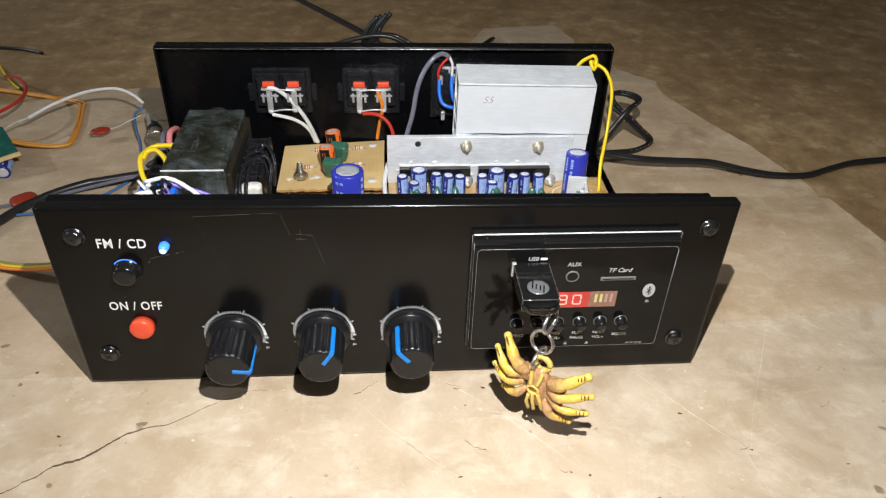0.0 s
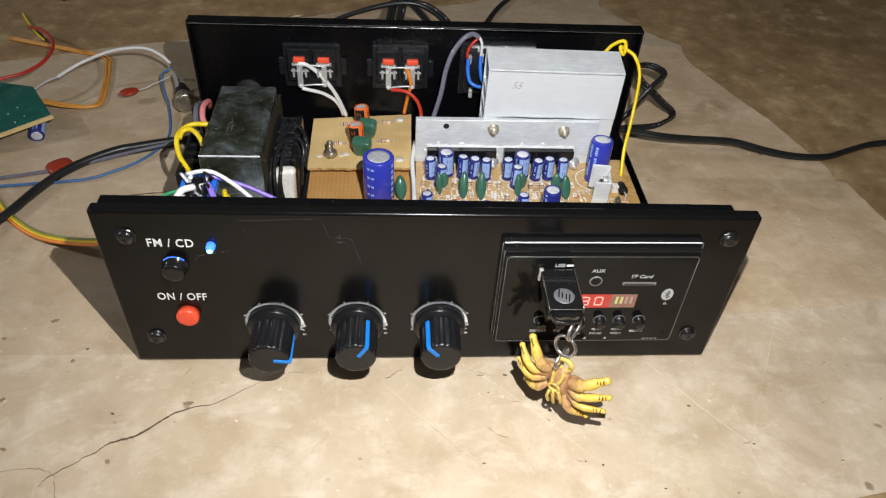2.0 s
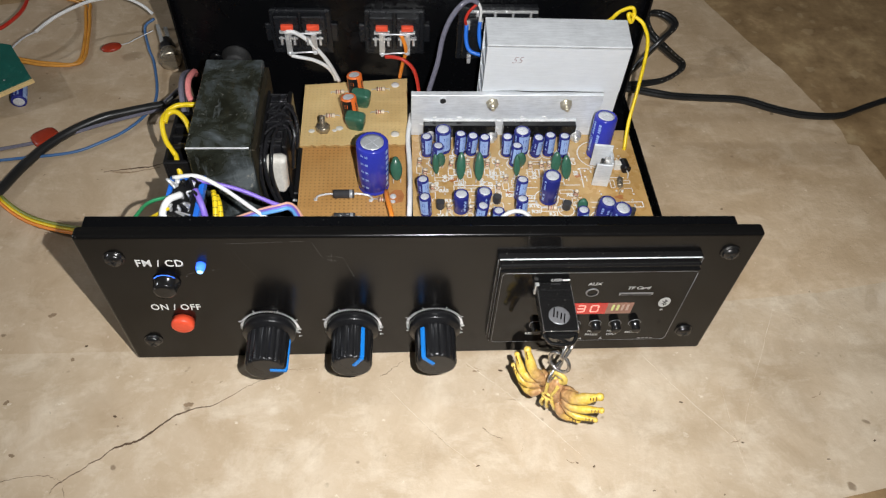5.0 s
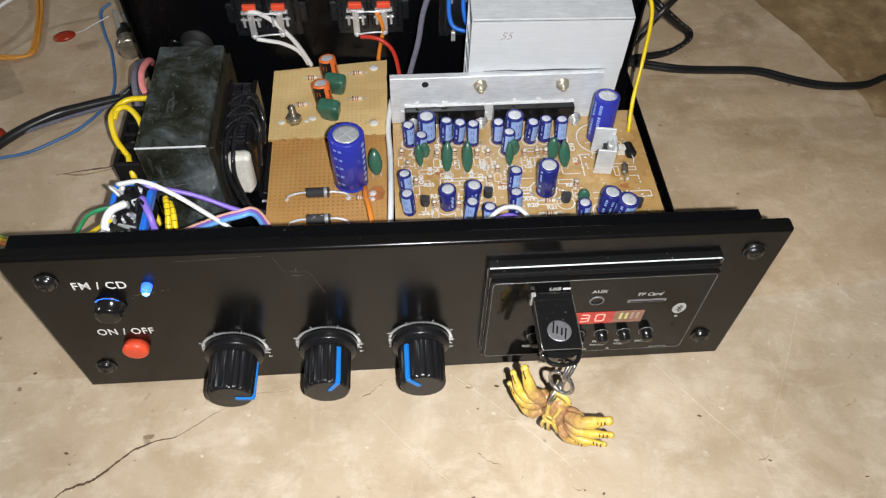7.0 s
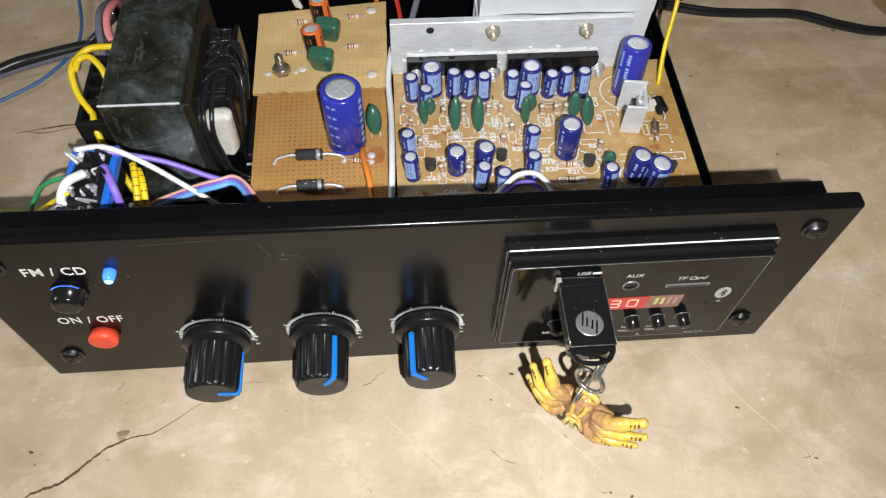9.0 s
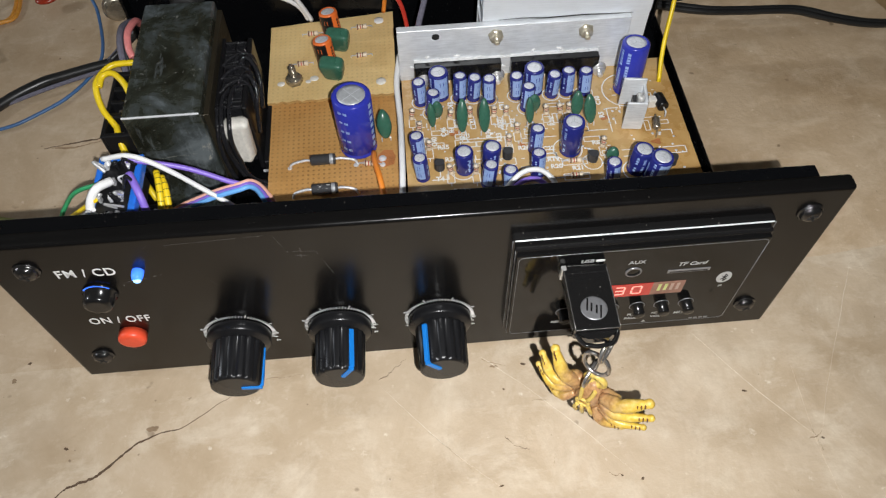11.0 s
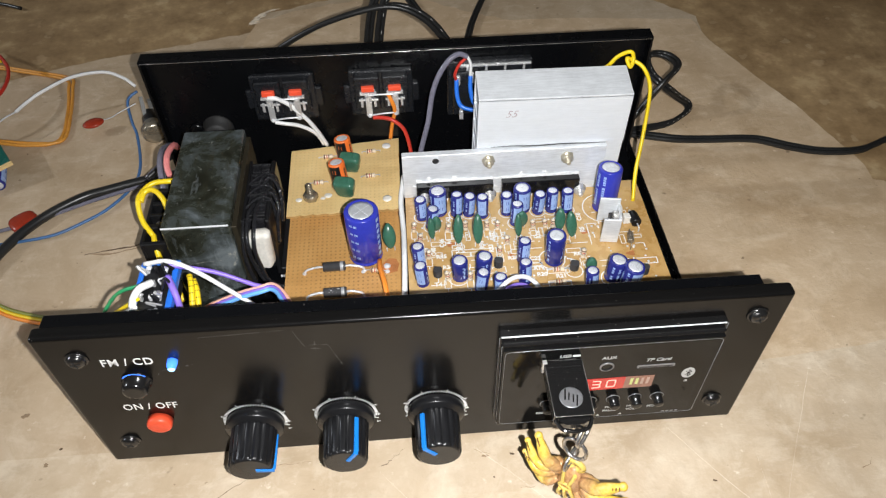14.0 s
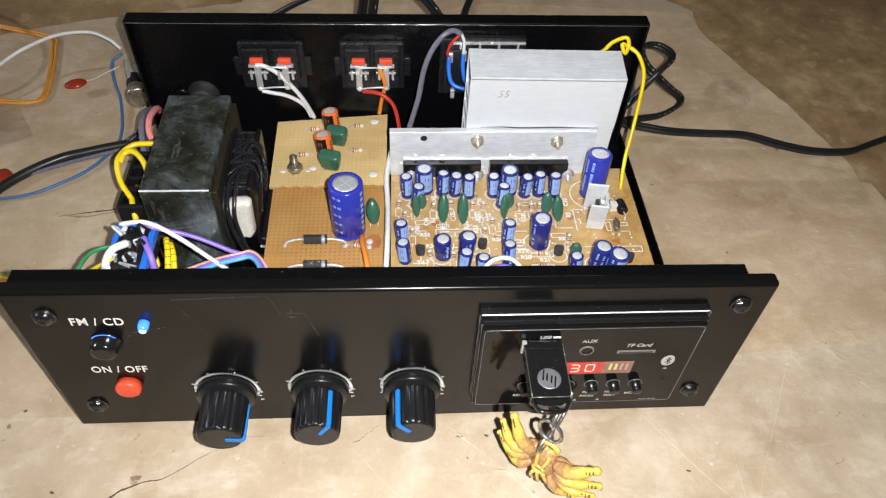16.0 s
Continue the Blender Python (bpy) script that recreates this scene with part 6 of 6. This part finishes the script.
def build_wiring():
    def lead(points, *args, **tags):
        """A wire whose far run stands on the raised tray."""
        return wire([(x, y, z + DECK * min(1.0, max(0.0, (y - 56) / 12)) + 4 * min(1.0, max(0.0, (y - 150) / 20))) for x, y, z in points], *args, **tags)

    g = "wiring in the case"
    lead([(-122, 53, 82), (-110, 51, 85), (-99, 49, 79), (-87, 47, 67), (-73, 42, 56), (-66, 42, 40), (-64, 44, 20)], 1.1, "w_white", "white hookup wire from the switch to the supply board", group=g)
    lead([(-112, 51, 83), (-93, 52, 75), (-77, 50, 67), (-67, 50, 60), (-62, 50, 40), (-60, 50, 20)], 1.1, "w_violet", "violet hookup wire from the switch to the supply board", group=g)
    for d, m, w in ((0, "w_sky", "light blue"), (2.3, "w_violet", "violet"), (4.6, "peach", "peach-coloured") ):
        e = d * 0.65
        lead([(-112, 30 + e, 49), (-105, 42 + e, 54), (-86, 45 + e, 62), (-73, 46 + e, 65.5), (-68, 48 + e, 64.5), (-65.5 + e * 0.4, 49 + e, 57), (-64 + e, 48 + e, 42), (-63 + e, 46, 20)], 1.05, m, f"{w} wire of the bundle behind the front panel", group=g)
    lead([(-116, 41, 83), (-121, 36, 84), (-124, 31, 78), (-122, 26, 66), (-112, 20, 56)], 1.7, "w_white", "short thick white wire looping off the switch", group=g)
    lead([(-110, 44, 83), (-106, 36, 80), (-104, 30, 70), (-100, 22, 56)], 1.5, "w_violet", "violet wire off the switch", group=g)
    lead([(-119, 41, 82), (-132, 43, 76), (-141, 45, 66), (-147, 43, 56), (-148, 34, 40)], 0.9, "w_green", "thin green wire off the switch", group=g)
    lead([(-121, 33, 82), (-132, 36, 72), (-140, 38, 64), (-146, 38, 54), (-148, 30, 38)], 0.9, "w_yellow", "thin yellow wire off the switch", group=g)
    lead([(-122, 30, 80), (-132, 34, 70), (-139, 32, 62), (-144, 26, 50)], 0.9, "w_white", "thin white wire off the switch", group=g)
    for d in (0, 3.4):
        run = [(-106 + d * 0.3, 56, 69 - d), (-104.5 + d * 0.5, 50, 68 - d), (-104 + d * 0.6, 42, 63 - d), (-104.5 + d * 0.5, 32, 54 - d), (-107, 22, 44)]
        yellow = lead(run, 1.4, "w_yellow", "yellow wire with black stripes behind the switch", group=g)
        line = spline(run, 8)
        for i in range(2, len(line) - 3, 3):
            bm = bmesh.new()
            tube(bm, [line[i] - Vector(run[0]), line[i].lerp(line[i + 1], 0.3) - Vector(run[0])], 1.44, 8, 1)
            part("black_stripe", bm, "matt", yellow)
    lead([(-124, 134, 53), (-131, 132.5, 54.5), (-139, 131, 55), (-144, 126, 54), (-145.5, 119, 53), (-143.5, 111, 47), (-138, 104, 42)], 1.5, "w_yellow", "yellow mains wire looped beside the transformer", group=g)
    lead([(-144, 119, 53), (-142.5, 124, 55), (-138, 125, 55.5), (-133, 120.5, 54), (-129.5, 114, 52), (-127, 108, 47)], 1.5, "w_yellow", "yellow mains wire looped beside the transformer", group=g)
    lead([(-138, 104.5, 42), (-136, 98, 41), (-134.5, 93.5, 36), (-133, 92.5, 28), (-131, 90, 14), (-128, 86, 8)], 1.5, "w_yellow", "yellow mains wire going down to the tray", group=g)
    lead([(-136, 148, 44), (-138, 153, 46), (-139, 162, 46), (-139, 176, 40), (-141, 186, 30)], 1.8, "w_pink", "pink wire beside the transformer", group=g)
    for d in (0, 3.4):
        lead([(-136 - d, 140, 40), (-140 - d, 158, 44), (-142 - d, 176, 38), (-144, 190 + d, 26), (-152, 196 + d, 14), (-166, 184, 8)], 1.7, "w_grey" if d else "w_black", "grey lead leaving the case at the corner", group=g)
    bm = bmesh.new()
    tube(bm, [(0, 0, 0), (4, 5, 7), (8, 10, 13), (11, 13, 17)], 3.0, 12, 6, smooth=False)
    rng = random.Random(5)
    for v in bm.verts:
        v.co += Vector([rng.uniform(-0.8, 0.8) for _ in range(3)])
    tagged(part("foil_joint", bm, "tin", None, "", (-144, 24, 47)), "crumpled foil wrapped round the joint of thin wires", "wire joint", g)
    # loudspeaker and signal leads
    lead([(-80, 184, 64), (-75, 184, 63.5), (-68, 185, 57.5), (-60, 186, 46), (-55, 187.5, 35), (-51, 190, 22)], 1.35, "w_white", "white loudspeaker lead from the rear terminal", group=g)
    lead([(-79, 186, 45), (-73, 186, 43.5), (-66, 187, 41), (-59, 188, 36), (-55, 190, 29), (-53, 191, 22)], 1.2, "w_white", "white loudspeaker lead from the rear terminal", group=g)
    lead([(-10, 184, 62), (-8, 184, 56), (-7, 185, 49), (-9, 188, 38), (-11, 191, 24)], 1.25, "w_orange", "orange loudspeaker lead from the rear terminal", group=g)
    lead([(-20, 184, 46), (-14, 182, 47), (-8, 180, 46), (-2, 178, 40), (1, 174, 28), (2, 166, 14)], 1.2, "w_red", "red loudspeaker lead from the rear terminal", group=g)
    lead([(36, 184, 85), (31, 184, 87), (25, 182, 84), (19, 179, 76), (15, 175, 66), (12, 169, 52), (6, 160, 36), (2, 150, 22)], 1.6, "w_grey", "grey screened audio lead from the sockets", group=g)
    lead([(36, 184, 85), (31, 183, 80), (29, 183, 74), (30, 184, 69)], 0.9, "w_red", "thin red core of the screened lead", group=g)
    lead([(36, 184, 85), (38, 184, 80), (38, 184, 72)], 0.9, "w_white", "thin white core of the screened lead", group=g)
    lead([(30, 184, 70), (30, 181, 62), (32, 178, 56), (38, 176, 54), (46, 174, 55)], 1.3, "w_blue", "blue wire on the phono block", group=g)
    lead([(38, 184, 72), (38, 181, 64), (40, 178, 57), (46, 176, 54)], 1.3, "w_blue", "blue wire on the phono block", group=g)
    lead([(113, 184, 70), (116, 176, 80), (120, 175, 86), (126, 173, 90), (128, 172, 86), (126, 169, 83), (124, 171, 87), (128, 172, 85), (134, 168, 82), (138, 163, 72), (136, 153, 52), (131, 139, 36), (129, 128, 22)], 1.15, "w_yellow", "yellow wire knotted at the heatsink corner", group=g)
    lead([(-8, 58, 24), (-6.5, 80, 27), (-6, 110, 27), (-6.5, 134, 28), (-4, 152, 30)], 1.5, "w_white", "white wire between the boards", group=g)
    lead([(-9, 54, 18), (-7.5, 76, 18), (-6.8, 96, 17), (-7, 110, 16)], 1.3, "w_violet", "violet wire between the boards", group=g)
    lead([(-20, 95, 21), (-19.5, 86, 25), (-17, 72, 27), (-15, 58, 24), (-15, 48, 20)], 1.4, "w_orange", "orange wire on the supply board", group=g)
    lead([(24, 44, 34), (37, 54, 40), (46, 60, 43.5), (54, 61, 43.5), (60, 58, 41.5), (62.5, 53, 38), (62, 46, 32)], 1.2, "w_white", "white lead looped over the amplifier board", group=g)
    lead([(24, 41, 33), (37, 51, 39.5), (46, 57, 42.5), (53, 58, 42), (58, 55, 40), (60, 50, 37), (59, 44, 31)], 1.2, "w_violet", "violet lead looped over the amplifier board", group=g)
    lead([(-39, 92, 9), (-64, 93, 10), (-72, 94, 14), (-74, 92, 17)], 0.7, "solder", "tinned wire end at the supply board", group=g)


def build_floor_clutter():
    wire([(-273, 265, 15), (-267, 274, 16.5), (-257, 282, 19.5), (-237, 289, 25), (-214, 289, 28), (-201, 287, 24), (-193, 284, 18)], 1.2, "w_white", "white wire arching from the jack plug to the loose board", group="leads on the floor")
    wire([(-192, 281, 16), (-198, 274, 13), (-193, 256, 8), (-188, 244, 4), (-181, 215, 1.8), (-182, 196, 1.6), (-193, 176, 1.6), (-208, 163, 1.6), (-224, 154, 1.6), (-254, 149, 1.6), (-275, 146, 1.6), (-340, 138, 1.6)], 1.0, "w_floor_blue", "blue wire trailing over the paper", group="leads on the floor")
    wire([(-350, 20, 3), (-292, 62, 3), (-262, 109, 3), (-250, 139, 3), (-240, 158.5, 3), (-227, 174, 3), (-211, 186, 3.2), (-199, 191, 3.0), (-178, 198, 3.0), (-154, 203, 3.6), (-146, 200, 12)], 3.0, "w_black", "thick black mains cable entering the case", "mains_cable", "cable")
    wire([(-340, 140, 1.3), (-272, 157, 1.3), (-238, 168, 1.3), (-204, 181, 4), (-170, 188, 9)], 1.2, "w_grey", "dusty grey wire beside the cable", group="leads on the floor")
    for d, m, w in ((0, "w_orange", "orange"), (2.1, "w_yellow", "yellow"), (4.2, "w_olive", "olive green")):
        wire([(-330, 190 + d, 1.2), (-285, 145 + d, 1.2), (-257, 113 + d, 1.2), (-230, 92 + d, 4), (-192, 73 + d, 16), (-164, 58 + d, 34), (-148, 42 + d, 46)], 1.1, m, f"{w} strand of a ribbon lead entering the case", group="ribbon lead strands")
    for d, z in ((0, 1.3), (2.4, 1.3)):
        wire([(-283, 240 + d, 9), (-262, 241 + d, 4), (-244 + d, 248, z), (-246 + d, 278, z), (-253 + d, 308 + d, z), (-259 + d, 322 + d, z), (-290, 334 + d, z), (-345, 352 + d, z)], 1.2, "w_amber", "orange-brown wire on the paper", group="leads on the floor")
    wire([(-330, 238, 20), (-306, 253, 20), (-293, 264, 20), (-286, 286, 20), (-291, 312, 19), (-308, 338, 16), (-330, 362, 8)], 1.3, "w_red", "dark red wire curling up from the floor", group="leads on the floor")
    wire([(-352, 401, 1.4), (-340, 382, 1.4), (-331, 369, 1.4), (-322, 357, 1.6), (-316, 350, 2.4)], 1.0, "w_yellow", "yellow wire joining the orange one on the paper", group="leads on the floor")
    wire([(-420, 452, 1.6), (-371, 447, 1.6), (-348, 443, 1.6), (-326, 433, 1.6)], 1.5, "w_black", "end of a thin black lead lying on the floor", group="leads on the floor")
    # loose green board with a blue capacitor below its edge
    gb = thing("loose_board", (-282, 212, 0), "loose green circuit board tipped up on its parts", "circuit board", rot=(0, 0, 0))
    bm = bmesh.new()
    prism(bm, [(-60, -40), (-8, -20), (22, 0), (-3, 37), (-60, 52)], 0, 1.6)
    bd = part("board", bm, "green_pcb", gb, "", (0, 0, 11), (5, -3, 0))
    bm = bmesh.new()
    prism(bm, [(-60, -40.8), (-7.6, -20.8), (22.8, -0.2), (21.6, 1.6), (-8.6, -18.8), (-60, -38.8)], -0.3, 1.9)
    part("bare_edge", bm, "perf", gb, "pale bare edge of the board", (0, 0, 11), (5, -3, 0))
    capacitor(gb, (8, 6, 5.1), 5.0, 18, (93, 0), 14, False, "blue capacitor lying under the board")
    bm = bmesh.new()
    for i in range(6):
        geom = bmesh.ops.create_uvsphere(bm, u_segments=8, v_segments=5, radius=0.55)["verts"]
        for v in geom:
            v.co += Vector((-18 + 4.1 * i % 33, -10 + (i * 7) % 24, 1.6))
    part("solder_joint", bm, "solder", gb, "", (0, 0, 11), (5, -3, 0))
    wire([(-273, 265, 15), (-280, 256, 15), (-289, 238, 12.6)], 0.6, "solder", "bare tinned wire at the loose board", group="leads on the floor")
    # red disc capacitors lying loose
    for x, y, zc, turn, s, square in ((-220, 257, 5.6, 24, 0.86, 1.0), (-243, 167, 0.2, 40, 1.0, 0.62)):
        dc = thing("disc_capacitor", (x, y, zc), "flat square red-brown dipped capacitor under the cable" if zc < 1 else "red dipped disc capacitor hanging from the plug by its lead", "capacitor", "dipped capacitors", (0, 0, turn))
        bm = bmesh.new()
        geom = bmesh.ops.create_uvsphere(bm, u_segments=24, v_segments=10, radius=1.0)["verts"]
        for v in geom:
            cx, cy = (math.copysign(abs(c) ** square, c) for c in v.co[:2])
            v.co = Vector((cx * 8.5 * s, cy * (5.8 if zc > 1 else 8.0) * s, v.co.z * 2.6 * s + 2.6 * s))
        for f in bm.faces:
            f.smooth = True
        part("disc", bm, "disc", dc)
        if zc > 1:
            bm = bmesh.new()
            tube(bm, [(6.8, 0, 2.4), (13, -2, 4), (18, -3, 6.4), (25, -5, 9.5), (31, -7, 12.4)], 0.35, 6, 5)
            part("lead", bm, "solder", dc)
    # black cords behind the case
    cord = "black cords behind the case"

    def twin(points, label, marked=False):
        """A flat two-core cord."""
        bm = bmesh.new()
        base = Vector(points[0])
        for s in (-1, 1):
            tube(bm, [Vector(q) - base + Vector((s * 1.5, s * 1.2, 0)) for q in points], 1.8, 8)
        ob = tagged(part("power_cord", bm, "w_black", None, "", base), label, "cable", cord)
        line = spline([Vector(q) - base for q in points], 10)
        for i in range(2, len(line) - 3, 4) if marked else ():
            dash = bmesh.new()
            tube(dash, [line[i] + Vector((1.5, -0.55, 1.15)), line[i].lerp(line[i + 1], 0.8) + Vector((1.5, -0.55, 1.15))], 0.3, 5, 1)
            part("printed_dash", dash, "grey_print", ob)

    twin([(-106, 290, 2), (-100, 288, 18), (-91, 284, 36), (-80, 279, 49), (-48, 277, 66), (-8, 276, 76), (15, 275, 68), (31, 275, 48), (38, 277, 28), (42, 280, 2)], "black flat twin cord arching up behind the case", True)
    twin([(-19, 268, 2), (-18, 273, 22), (-16, 276, 48), (-10, 277, 78), (-1, 279, 91)], "black flat twin cord standing up behind the case", True)
    twin([(-26, 270, 2), (-25, 277, 22), (-23, 280, 48), (-17, 281, 76), (-8, 283, 88)], "black flat twin cord standing up beside another")
    twin([(-150, 672, 2), (-100, 601, 2), (-59, 542, 2), (-27, 494, 2), (-10, 462, 2), (6, 425, 2), (20, 384, 2)], "black twin cord running back over the floor")
    twin([(42, 290, 2), (48, 325, 2), (54, 350, 2), (60, 374, 2), (71, 406, 2), (86, 440, 2), (108, 476, 2)], "black twin cord lying behind the case", True)
    twin([(146, 224, 3), (160, 231, 8), (169, 235, 19), (180, 239, 32), (189, 248, 34), (191.5, 258, 33), (187, 268, 32), (178, 269, 32.5), (172, 262, 32), (173, 250, 29), (181, 242, 24), (194, 245, 12), (204, 248, 3), (202, 241, 2.2), (193, 233, 2.4), (182, 226, 3.4), (166, 221, 5), (146, 216, 7)], "black twin cord coiled beside the case", True)
    twin([(138, 206, 16), (159, 204, 13), (181, 200.5, 11), (204, 200, 9.5), (234, 199.5, 8), (257, 193.5, 5), (276, 189.5, 3), (294, 188.3, 2.2), (308, 189.5, 2.2), (319, 194, 2.2), (333, 200, 2.2), (352, 207, 2.2), (380, 211.5, 2.2), (440, 219, 2.2), (620, 236, 2)], "black twin cord trailing away over the paper")


build_wiring()
build_floor_clutter()
